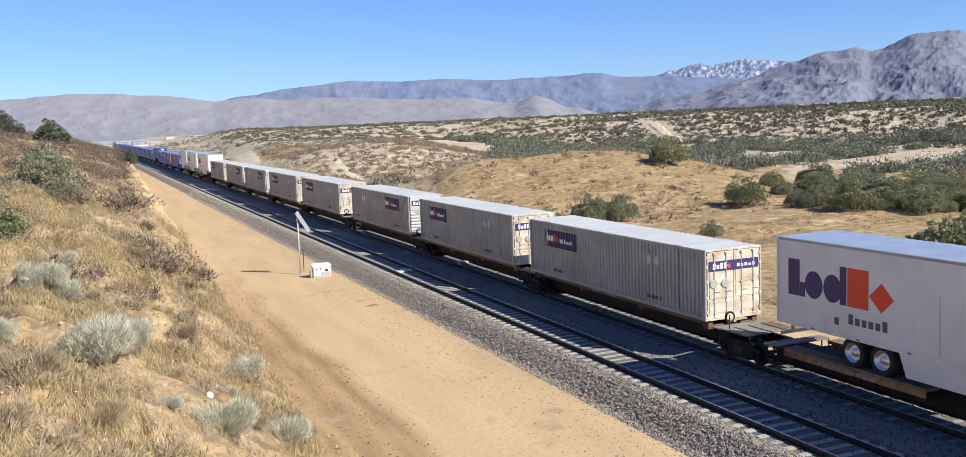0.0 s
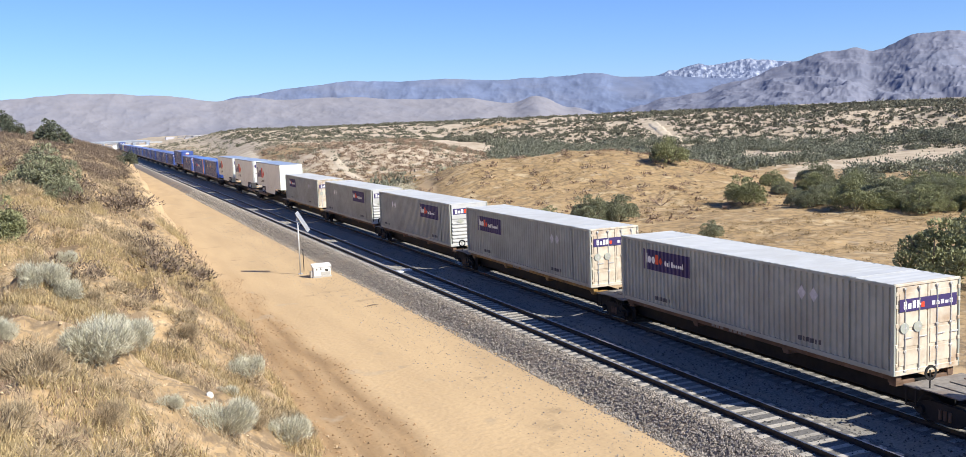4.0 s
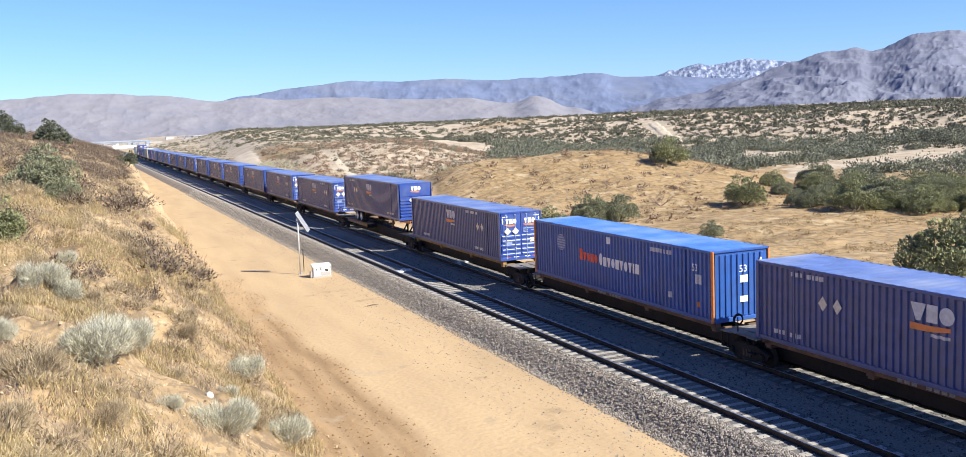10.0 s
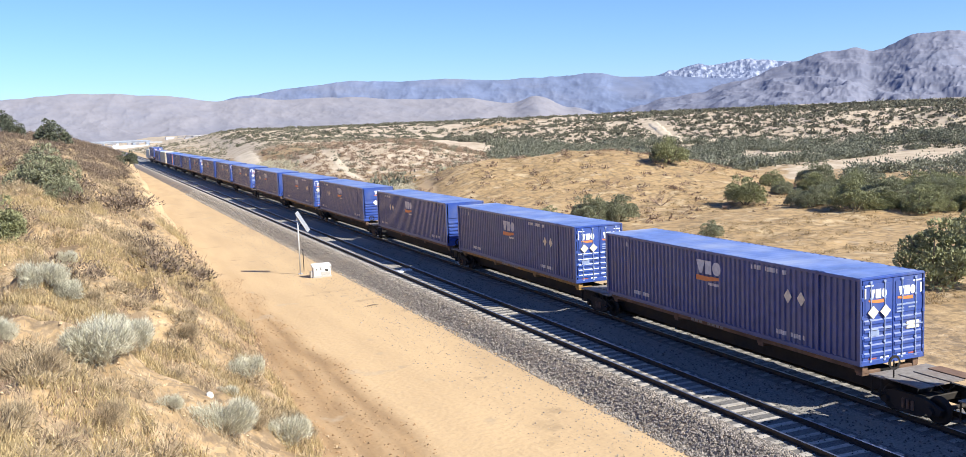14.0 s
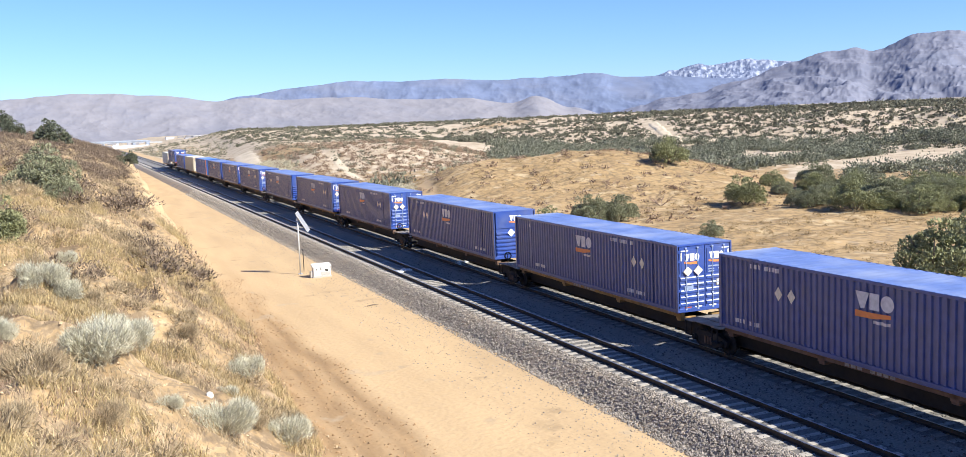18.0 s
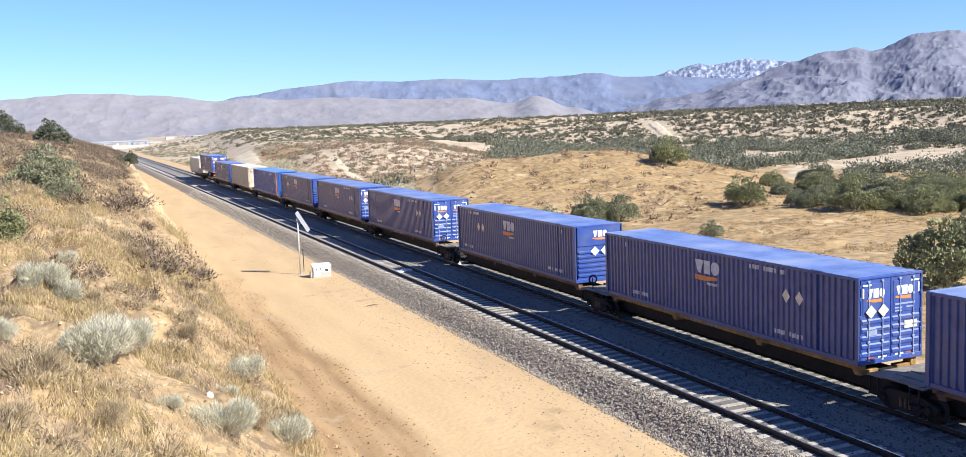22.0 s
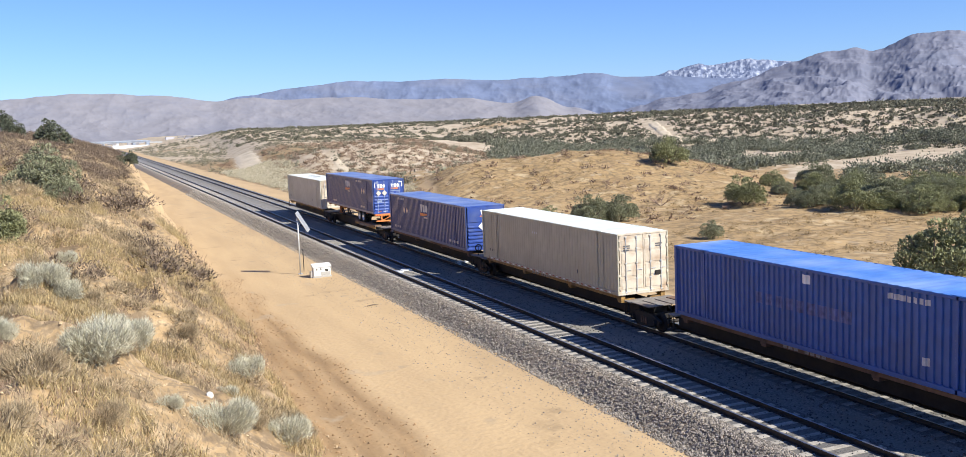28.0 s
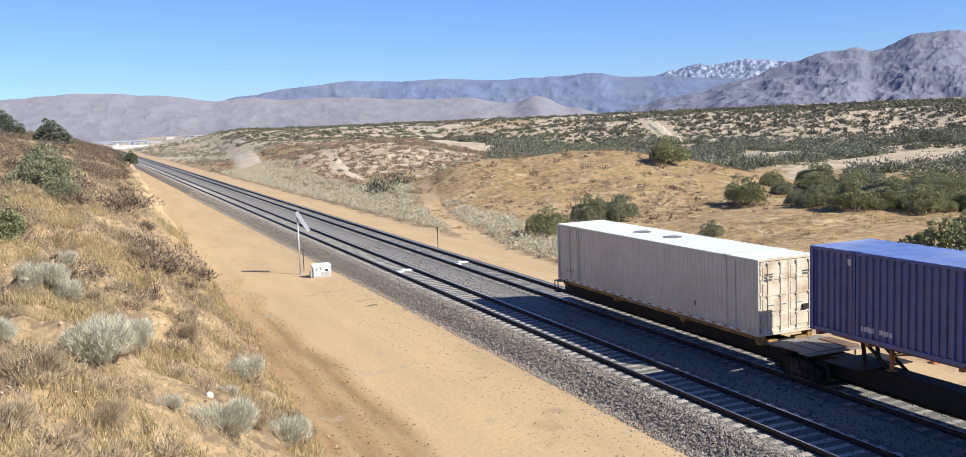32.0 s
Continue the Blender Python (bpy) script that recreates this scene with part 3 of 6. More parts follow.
def build_track(cx, label, tie_me):
    tr = thing("railway_track", (cx, 0, 0), label, "railway track", kind="structure")
    for s in (-0.7525, 0.7525):
        piece("rail", RAIL_ME, tr, (s, 0, 0))
    y, k = 14.0, 0
    rest = B()
    while y < TRACK_Y1 - 1:
        if k < 230:
            t = piece("tie", tie_me, tr, (0, y, 0.004 * math.sin(k * 1.7)))
            t.rotation_euler = (0, 0, 0.012 * math.sin(k * 2.3))
        elif y < 420:
            tie_b(rest, y)
        k += 1
        y += TIE_STEP
    y = 14.0 - TIE_STEP
    while y > TRACK_Y0:
        tie_b(rest, y)
        y -= TIE_STEP
    tagged(part("ties_far_along", rest, tie_me.materials[0], tr), kind="stuff")
    clips = B()
    y = 14.0
    for _ in range(120):
        for s in (-0.7525, 0.7525):
            for e in (-0.1, 0.1):
                clips.box(s + e - 0.045, s + e + 0.045, y - 0.06, y + 0.06, -0.172, -0.13, 0.01)
        y += TIE_STEP
    tagged(part("rail_clips", clips, M_STEELDK, tr), kind="stuff")
    return tr


build_track(RAIL_X[0], "empty main track with concrete ties and steel rails", TIE_ME)
build_track(RAIL_X[1], "main track under the freight train, concrete ties darkened for its shade", tie_b(B()).mesh("tie", M_TIEDARK))
# ---- freight train: containers ----
LEN, WID, HGT = 16.15, 2.59, 2.90
MOVING = []


def corr_points(y0, y1, pitch=0.285, deep=0.055):
    """Outline of a corrugated wall along y: (y, inset)."""
    pts, k0 = [], math.floor(y0 / pitch)
    for k in range(k0, math.ceil(y1 / pitch) + 1):
        o = k * pitch
        pts += [(o, 0.0), (o + 0.11, 0.0), (o + 0.14, deep), (o + 0.255, deep)]

    def inset(y):
        for (a, p), (c, q) in zip(pts, pts[1:]):
            if a <= y <= c:
                return p + (q - p) * (y - a) / max(c - a, 1e-6)
        return 0.0
    return [(y0, inset(y0))] + [(y, d) for y, d in pts if y0 < y < y1] + [(y1, inset(y1))]


def corr(b, y0, y1, z0, z1, x=-WID / 2, out=-1, off=0.0, thick=0.0, deep=0.055, lean=0.0):
    """A corrugated patch in the wall at x that faces out; off lifts it off the wall, lean slants its ends."""
    pts = corr_points(y0, y1, deep=deep)
    n = len(pts)
    vs = [(x + out * (off - d), y, z0) for y, d in pts] + [(x + out * (off - d), y + lean, z1) for y, d in pts]
    fs = [(i, i + 1, n + i + 1, n + i) for i in range(n - 1)]
    if thick:
        vs += [(x + out * (off - d - thick), y, z0) for y, d in pts] + [(x + out * (off - d - thick), y + lean, z1) for y, d in pts]
        fs += [(2 * n + i + 1, 2 * n + i, 3 * n + i, 3 * n + i + 1) for i in range(n - 1)]
        fs += [(i, 2 * n + i, 2 * n + i + 1, i + 1) for i in range(n - 1)] + [(n + i, n + i + 1, 3 * n + i + 1, 3 * n + i) for i in range(n - 1)]
        fs += [(0, n, 3 * n, 2 * n), (n - 1, 3 * n - 1, 4 * n - 1, 2 * n - 1)]
    return b.add(vs, fs)


def decal(name, y0, y1, z0, z1, material, parent, label="", off=0.006, deep=0.055, lean=0.0):
    return part(name, corr(B(), y0, y1, z0, z1, off=off, thick=0.003, deep=deep, lean=lean), material, parent, label)


def diamond(y, z, r, parent, material, deep):
    b = B().sheet([(y - r * 0.8, z), (y, z + r), (y + r * 0.8, z), (y, z - r)], -0.004)
    b.v = [(-WID / 2 - 0.006 + p[0], p[1], p[2]) for p in b.v]
    return part("placard", b, material, parent, "pale diamond placard")


def outline(shape, a0, a1, z0, z1):
    """Corners of a plain shape in a box from a0 to a1 along and z0 to z1 up."""
    ca, cz, ra, rz = (a0 + a1) / 2, (z0 + z1) / 2, (a1 - a0) / 2, (z1 - z0) / 2
    if shape == "wedge":
        return [(a0, z1), (ca - 0.3 * ra, z0), (ca + 0.3 * ra, z0), (a1, z1)]
    if shape == "disc":
        return [(ca + ra * math.cos(k * math.pi / 9), cz + rz * math.sin(k * math.pi / 9)) for k in range(18)]
    if shape == "diamond":
        return [(a0, cz), (ca, z0), (a1, cz), (ca, z1)]
    if shape == "sweep":
        return [(a0, z1), (a0, cz), (ca, z0 + 0.1 * rz), (a1, z0), (a1, z1 - 0.2 * rz), (ca, z1 - 0.3 * rz)]
    return [(a0, z0), (a1, z0), (a1, z1), (a0, z1)]


def side_shape(name, shape, y0, y1, z0, z1, material, parent, label="", x=-WID / 2 - 0.006, t=0.004):
    """A thin plain shape on the near side wall."""
    b = B().sheet(outline(shape, y0, y1, z0, z1), -t)
    b.v = [(x + p[0], p[1], p[2]) for p in b.v]
    return part(name, b, material, parent, label)


def end_shape(name, shape, x0, x1, z0, z1, y, material, parent, label="", t=0.004):
    """A thin plain shape on the leading end wall."""
    pts = outline(shape, x0, x1, z0, z1)
    n = len(pts)
    vs = [(a, y - t, z) for a, z in pts] + [(a, y, z) for a, z in pts]
    fs = [tuple(range(n)), tuple(reversed(range(n, 2 * n)))] + [(i, n + i, n + (i + 1) % n, (i + 1) % n) for i in range(n)]
    return part(name, B().add(vs, fs), material, parent, label)


def end_mark(parent, x0, z0, w, h, y):
    """White wedge, block and disc over an orange sweep."""
    for k, shape in enumerate(("wedge", "block", "disc")):
        end_shape("mark", shape, x0 + k * w / 3 + 0.01, x0 + (k + 1) * w / 3 - 0.015, z0, z0 + h, y, M_SIGNWHITE, parent)
    end_shape("mark", "sweep", x0 - 0.03, x0 + w * 0.85, z0 - 0.16, z0 - 0.03, y, M_ORANGE, parent, "orange sweep mark")


def end_plate(b, x0, x1, z0, z1, y, t=0.004):
    return b.box(x0, x1, y - t, y, z0, z1)


def word_end(parent, x0, x1, z0, h, y, cols):
    """Plain blocks in the colours of a lettered mark on an end wall."""
    n = len(cols)
    w = (x1 - x0) / n
    for i, (c, tall) in enumerate(cols):
        part("mark", end_plate(B(), x0 + i * w + 0.03, x0 + (i + 1) * w - 0.02, z0, z0 + h * tall, y), c, parent)


def door_end(c, body, kind, y=0.0):
    """Two hinged doors with lock rods, seen from the front."""
    for s in (-1, 1):
        b = B()
        x0, x1 = (-1.22, -0.01) if s < 0 else (0.01, 1.22)
        b.box(x0, x1, y + 0.03, y + 0.08, 0.16, 2.815, 0.01)
        for k in range(5 if kind == "blue" else 0):
            z = 0.24 + k * 0.27
            vs = []
            for x in (x0 + 0.05, x1 - 0.05):
                vs += [(x, y + 0.031, z), (x, y + 0.004, z + 0.05), (x, y + 0.004, z + 0.14), (x, y + 0.031, z + 0.19)]
            b.add(vs, [(0, 4, 5, 1), (1, 5, 6, 2), (2, 6, 7, 3), (0, 1, 2, 3), (7, 6, 5, 4)])
        for z, tall in ((1.62, 1.06),) if kind == "blue" else ((0.3, 0.5), (0.9, 0.5), (1.5, 0.5), (2.1, 0.5)):
            b.box(x0 + 0.08, x1 - 0.08, y + 0.012, y + 0.03, z, z + tall, 0.008)
        d = part("door", b, body, c)
        for o in (0.30, 0.86):
            x = x0 + o if s < 0 else x1 - o
            r = B().tube((x, y + 0.0, 0.12), (x, y + 0.0, 2.78), 0.021, n=8)
            for z in (0.13, 0.75, 1.5, 2.2, 2.74):
                r.box(x - 0.05, x + 0.05, y - 0.02, y + 0.03, z - 0.035, z + 0.035, 0.008)
            r.box(x - 0.03, x + 0.28, y - 0.03, y - 0.012, 1.16, 1.20, 0.006)
            part("lock_rod", r, M_GALV if kind != "blue" else M_BLUEPALE, d, "pale lock rod")
        for z in (0.35, 0.95, 1.6, 2.2, 2.6):
            xe = -1.25 if s < 0 else 1.25
            part("hinge", B().box(xe - 0.05, xe + 0.05, y - 0.012, y + 0.03, z - 0.06, z + 0.06, 0.01), body, d)
    if kind == "blue":
        for s in (-1, 1):
            end_mark(c, -0.98 if s < 0 else 0.2, 2.2, 0.72, 0.3, y + 0.008)
            x0, x1 = sorted((s * 1.16, s * 0.82))
            part("edge_sticker", end_plate(B(), x0, x1, 2.61, 2.66, y + 0.008), M_SIGNWHITE, c, "white edge strip")
            x0, x1 = sorted((s * 1.17, s * 1.11))
            part("edge_sticker", end_plate(B(), x0, x1, 2.22, 2.55, y + 0.008), M_SIGNWHITE, c, "white edge strip")
        for x in (-0.86, -0.36):
            end_shape("placard", "diamond", x - 0.22, x + 0.22, 1.54, 1.98, y - 0.032, M_PLACARD, c, "cream diamond placard", 0.01)
        for x, z, w, h in ((0.14, 1.86, 0.85, 0.06), (0.14, 1.74, 0.3, 0.05), (0.14, 1.64, 0.3, 0.05), (0.62, 1.74, 0.3, 0.05), (-1.0, 0.95, 0.42, 0.2)):
            part("data_label", end_plate(B(), x, x + w, z, z + h, y + 0.003), M_BLUEPALE, c, "small pale data panel")
        part("data_label", end_plate(B(), 0.55, 1.08, 1.04, 1.3, y + 0.002), M_PLACARD, c, "cream data plate")
        for x in (-1.0, -0.5, 0.2, 0.66):
            part("reflector", end_plate(B(), x, x + 0.34, 0.18, 0.23, y + 0.03), M_REDDIRT if x in (-1.0, 0.66) else M_SIGNWHITE, c)
    elif kind == "grey":
        part("sign", end_plate(B(), -1.15, 1.15, 2.02, 2.42, y - 0.002), M_PURPLE, c, "purple name sign")
        word_end(c, -1.02, -0.15, 2.1, 0.24, y - 0.007, [(M_SIGNWHITE, 1), (M_SIGNWHITE, 0.7), (M_SIGNWHITE, 1), (M_SIGNWHITE, 1), (M_RED, 0.7)])
        word_end(c, 0.1, 1.0, 2.12, 0.14, y - 0.007, [(M_PALETXT, 1), (M_PALETXT, 0.7), (M_PALETXT, 1), (M_PALETXT, 0.7), (M_PALETXT, 1)])
        for x in (-0.95, -0.42):
            b = B().lathe([(-0.012, 0.0), (-0.012, 0.17), (0.0, 0.18), (0.0, 0.0)], "y", (x, y - 0.006, 1.5), 14)
            part("placard_holder", b, M_GREY, c, "round placard mark")
    else:
        for x, z, w, h in ((-1.05, 2.3, 0.34, 0.05), (-1.05, 2.2, 0.34, 0.05), (-1.05, 2.1, 0.3, 0.05), (0.62, 2.3, 0.36, 0.05), (0.62, 2.2, 0.3, 0.05)):
            part("data_label", end_plate(B(), x, x + w, z, z + h, y - 0.002), M_DARKTXT, c, "small dark data lettering")
        part("document_box", B().box(0.6, 0.86, y - 0.05, y + 0.02, 0.85, 1.05, 0.01), M_STEELDK, c, "dark document holder")


def nose_end(c, body, kind, y=0.0):
    """Solid end wall: flat upper panel, pressed horizontal ribs below."""
    b = B().box(-1.2, 1.2, y + 0.05, y + 0.09, 0.16, 2.74)
    part("end_panel", b, body, c)
    for k in range(6):
        z = 0.34 + k * 0.24
        vs = []
        for x in (-1.16, 1.16):
            vs += [(x, y + 0.05, z - 0.085), (x, y - 0.012, z - 0.03), (x, y - 0.012, z + 0.05), (x, y + 0.05, z + 0.085)]
        part("rib", B().add(vs, [(0, 4, 5, 1), (1, 5, 6, 2), (2, 6, 7, 3), (0, 1, 2, 3), (7, 6, 5, 4), (0, 3, 7, 4)]), body, c)
    part("upper_panel", B().box(-1.2, 1.2, y + 0.01, y + 0.05, 1.86, 2.835, 0.01), body, c)
    if kind == "blue":
        end_mark(c, -0.34, 2.3, 0.8, 0.32, y + 0.008)
        for x in (-0.26, 0.3):
            zc = 1.58
            vs = [(x - 0.24, y - 0.024, zc), (x, y - 0.024, zc - 0.25), (x + 0.24, y - 0.024, zc), (x, y - 0.024, zc + 0.25)]
            vs += [(a, y - 0.013, q) for a, _, q in vs]
            part("placard", B().add(vs, [(0, 1, 2, 3), (7, 6, 5, 4), (0, 4, 5, 1), (1, 5, 6, 2), (2, 6, 7, 3), (3, 7, 4, 0)]), M_SIGNWHITE, c, "white diamond placard")
        part("data_label", end_plate(B(), 0.86, 1.06, 0.7, 1.0, y - 0.014), M_SIGNWHITE, c)
    elif kind == "grey":
        part("sign", end_plate(B(), -1.1, 1.12, 2.16, 2.56, y + 0.008), M_PURPLE, c, "purple name sign")
        word_end(c, -1.0, 0.05, 2.23, 0.26, y + 0.003, [(M_SIGNWHITE, 1), (M_SIGNWHITE, 0.7), (M_SIGNWHITE, 1), (M_RED, 1), (M_RED, 0.7)])
        word_end(c, 0.2, 1.05, 2.25, 0.14, y + 0.003, [(M_SIGNWHITE, 1), (M_SIGNWHITE, 0.7), (M_SIGNWHITE, 1), (M_SIGNWHITE, 0.7)])
        for x in (-0.6, 0.1):
            zc = 1.72
            vs = [(x - 0.24, y - 0.024, zc), (x, y - 0.024, zc - 0.2), (x + 0.24, y - 0.024, zc), (x, y - 0.024, zc + 0.2)]
            vs += [(a, y - 0.013, q) for a, _, q in vs]
            part("placard", B().add(vs, [(0, 1, 2, 3), (7, 6, 5, 4), (0, 4, 5, 1), (1, 5, 6, 2), (2, 6, 7, 3), (3, 7, 4, 0)]), M_GREY, c, "grey diamond placard")


def build_container(kind, body, roof, front, label, endmat=None):
    """One 53-foot box: y runs back from its leading end, z up from its base."""
    c = thing("shipping_container", (0, 0, 0), label, "container", "containers on the train")
    deep = 0.055 if kind in ("blue", "grey", "pac", "pac2") else 0.02
    hx = WID / 2
    for s in (-1, 1):
        b = B()
        corr(b, 0.12, LEN - 0.12, 0.15, HGT - 0.10, x=s * hx, out=s, deep=deep)
        part("side_wall", b, body, c)
        part("bottom_rail", B().box(s * hx - 0.03, s * hx + 0.03, 0.1, LEN - 0.1, 0.0, 0.16, 0.01) if s else None, body, c)
        part("top_rail", B().box(s * hx - 0.025, s * hx + 0.025, 0.1, LEN - 0.1, HGT - 0.11, HGT - 0.005, 0.012), body, c)
        for y in (0.0, LEN - 0.16):
            part("corner_post", B().box(s * hx - 0.06, s * hx + 0.02, y, y + 0.16, 0.0, HGT, 0.015), M_ORANGE if kind.startswith("pac") and y == 0 else (M_ORANGE if kind == "pac" else body), c)
        for y in (1.95, LEN - 2.05):
            part("lifting_post", B().box(s * hx - 0.03, s * hx + 0.022, y, y + 0.09, 0.0, HGT, 0.008), body, c)
            part("lifting_casting", B().box(s * hx - 0.03, s * hx + 0.024, y - 0.04, y + 0.13, HGT - 0.12, HGT + 0.006, 0.01), body, c)
    # roof in shallow pressed panels
    b = B()
    pts = corr_points(0.1, LEN - 0.1, pitch=0.42, deep=0.02)
    n = len(pts)
    b.add([(x, y, HGT - d) for x in (-hx + 0.02, hx - 0.02) for y, d in pts] , [(i, i + 1, n + i + 1, n + i) for i in range(n - 1)])
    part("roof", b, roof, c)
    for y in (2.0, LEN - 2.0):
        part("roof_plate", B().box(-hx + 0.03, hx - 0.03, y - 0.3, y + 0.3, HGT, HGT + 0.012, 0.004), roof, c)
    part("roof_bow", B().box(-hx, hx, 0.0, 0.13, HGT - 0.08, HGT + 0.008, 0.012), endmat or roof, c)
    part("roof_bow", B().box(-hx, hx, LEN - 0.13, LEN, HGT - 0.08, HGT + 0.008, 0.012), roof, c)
    part("end_sill", B().box(-hx, hx, 0.0, 0.14, 0.0, 0.17, 0.012), endmat or body, c)
    part("floor", B().box(-hx + 0.03, hx - 0.03, 0.1, LEN - 0.1, 0.05, 0.13), M_STEELDK, c)
    part("rear_wall", B().box(-hx + 0.05, hx - 0.05, LEN - 0.09, LEN - 0.04, 0.1, HGT - 0.08), body, c)
    e = endmat or body
    if front == "doors":
        door_end(c, e, kind)
    elif front == "nose":
        nose_end(c, e, kind)
    else:
        pts = [(-1.22 + 0.27 * k, 0) for k in range(10)]
        b = B().box(-1.2, 1.2, 0.06, 0.1, 0.15, 2.8)
        part("end_panel", b, body, c)
        for x, _ in pts[1:9]:
            part("rib", B().box(x - 0.07, x + 0.07, 0.01, 0.06, 0.2, 2.72, 0.02), body, c)
        for x, z, w, h in ((0.0, 1.55, 0.36, 0.3), (0.0, 0.75, 0.36, 0.25)):
            part("data_label", end_plate(B(), x - 0.1, x - 0.1 + w, z, z + h, 0.006), M_SIGNWHITE, c, "white data panel")
        part("data_label", end_plate(B(), 0.84, 0.95, 0.8, 2.5, 0.006), M_PALETXT, c, "column of pale code lettering")
        add_text(c, "53", 0.0, 0.002, 1.98, 0.4, "end")
    if kind == "blue":
        rev = front != "doors"
        dl = (12.72, 12.04) if rev else (3.5, 2.82)
        for y in dl:
            diamond(y, 1.8, 0.26, c, M_PLACARD, deep)
        for shape, y0, y1 in (("wedge", 8.4, 8.98), ("block", 7.98, 8.38), ("disc", 7.38, 7.92)):
            side_shape("mark", shape, y0, y1, 1.96, 2.5, M_PALETXT, c, "white plain mark")
        side_shape("mark", "sweep", 7.5, 9.0, 1.66, 1.9, M_ORANGE, c, "orange sweep mark")
        decal("mark", 7.55, 8.25, 1.52, 1.62, M_PALETXT, c)
        codes = [(14.3, 2.62, 9) if rev else (5.6, 2.62, 10)]
        codes += [(15.2, 0.42, 7), (3.2, 0.42, 8)] if rev else [(13.9, 0.42, 7), (4.2, 0.42, 8)]
        for y, z, k in codes:
            for i in range(k):
                if i % 5 != 3:
                    decal("code_mark", y - 0.2 * (i + 1) + 0.05, y - 0.2 * i, z - 0.08, z + 0.08, M_PALETXT, c)
        decal("number_mark", 1.5 if rev else 14.3, 1.68 if rev else 14.5, 2.42, 2.62, M_PALETXT, c)
    if kind == "grey":
        rev = front != "doors"
        a, z0, z1 = (6.25, 1.6, 2.55) if rev else (14.45, 1.6, 2.5)
        wdt = 3.85 if rev else 3.6
        decal("sign", a - wdt, a, z0, z1, M_PURPLE, c, "purple side sign")
        y = a - 0.22
        for shape, w, tall, m in (("block", 0.2, 0.42, M_SIGNWHITE), ("disc", 0.3, 0.32, M_SIGNWHITE), ("disc", 0.3, 0.32, M_SIGNWHITE), ("block", 0.26, 0.42, M_RED), ("diamond", 0.32, 0.32, M_RED)):
            side_shape("sign_mark", shape, y - w, y - 0.03, z0 + 0.3, z0 + 0.3 + tall, m, c, x=-hx - 0.012)
            y -= w
        y -= 0.14
        for k in range(9):
            side_shape("sign_mark", "block" if k in (1, 2, 3, 8) else "disc", y - (0.07 if k in (2, 8) else 0.15), y - 0.02, z0 + 0.3, z0 + (0.54 if k in (0, 2, 3, 8) else 0.46), M_SIGNWHITE, c, x=-hx - 0.012)
            y -= 0.165
        for yy in ((12.74, 12.1) if rev else (4.2, 3.6)):
            diamond(yy, 2.05, 0.26, c, M_SIGNWHITE if rev else M_PALETXT, deep)
        for y, z, k in (((15.1, 0.4, 6), (3.8, 0.42, 6)) if rev else ((13.5, 0.4, 6), (4.4, 0.42, 6))):
            for i in range(k):
                decal("code_mark", y - 0.2 * (i + 1) + 0.05, y - 0.2 * i, z - 0.08, z + 0.08, M_DARKTXT, c)
    if kind == "pac":
        side_shape("mark", "disc", 12.6, 13.5, 1.55, 2.4, M_BLUEPALE, c, "round pale striped mark")
        for k in range(6):
            side_shape("mark_stripe", "block", 12.55, 13.55, 1.62 + k * 0.13, 1.67 + k * 0.13, body, c, x=-hx - 0.011)
        y = 11.1
        for k, shape in enumerate(("block", "wedge", "disc", "block", "disc")):
            side_shape("mark", shape, y - 0.34, y - 0.04, 1.3, 1.3 + (0.56 if k == 0 else 0.42), M_RED, c, "red plain mark")
            y -= 0.37
        y -= 0.1
        for k, shape in enumerate(("disc", "block", "wedge", "disc", "block", "wedge", "disc", "wedge", "block", "block")):
            thin = 0.14 if k == 8 else 0.3
            side_shape("mark", shape, y - thin - 0.04, y - 0.04, 1.25, 1.25 + (0.6 if k == 0 else 0.45), M_SIGNWHITE, c, "white plain mark")
            y -= thin + 0.08
    if kind in ("pac", "pac2"):
        decal("data_panel", 8.05, 8.5, 2.36, 2.68, M_SIGNWHITE, c, "white data panel")
        decal("data_panel", 0.85, 1.35, 1.45, 1.85, M_PALETXT, c)
        for i in range(7):
            decal("code_mark", 4.6 - 0.24 * (i + 1) + 0.06, 4.6 - 0.24 * i, 2.44, 2.62, M_PALETXT, c)
        decal("data_panel", 3.0, 3.25, 0.6, 0.85, M_PALETXT, c)
        decal("data_panel", 1.0, 1.15, 0.5, 0.72, M_ORANGE, c)
        add_text(c, "53", 1.28, -hx - 0.012, 1.98, 0.42, "side")
        if kind == "pac2":
            for i in range(9):
                decal("faded_mark", 11.0 - 0.55 * (i + 1) + 0.12, 11.0 - 0.55 * i, 1.3, 1.72, M_FADED, c, "faded ghost lettering")
    if kind in ("tan", "white"):
        for k in range(38):
            y = 0.7 + k * 0.39
            decal("reflector_dash", y, y + 0.22, -0.0 + 0.05, 0.11, M_REDDIRT if k % 2 else M_SIGNWHITE, c, off=0.045, deep=0.0)
        for i in range(5):
            decal("code_mark", 15.4 - 0.17 * (i + 1) + 0.05, 15.4 - 0.17 * i, 0.5, 0.64, M_DARKTXT, c)
        for y in (LEN - 1.3, LEN - 2.25, 1.4):
            decal("vertical_rib", y, y + 0.08, 0.2, HGT - 0.15, body, c, off=0.02, deep=0.0)
        decal("code_mark", 8.6, 9.2, 2.1, 2.22, M_PALETXT, c)
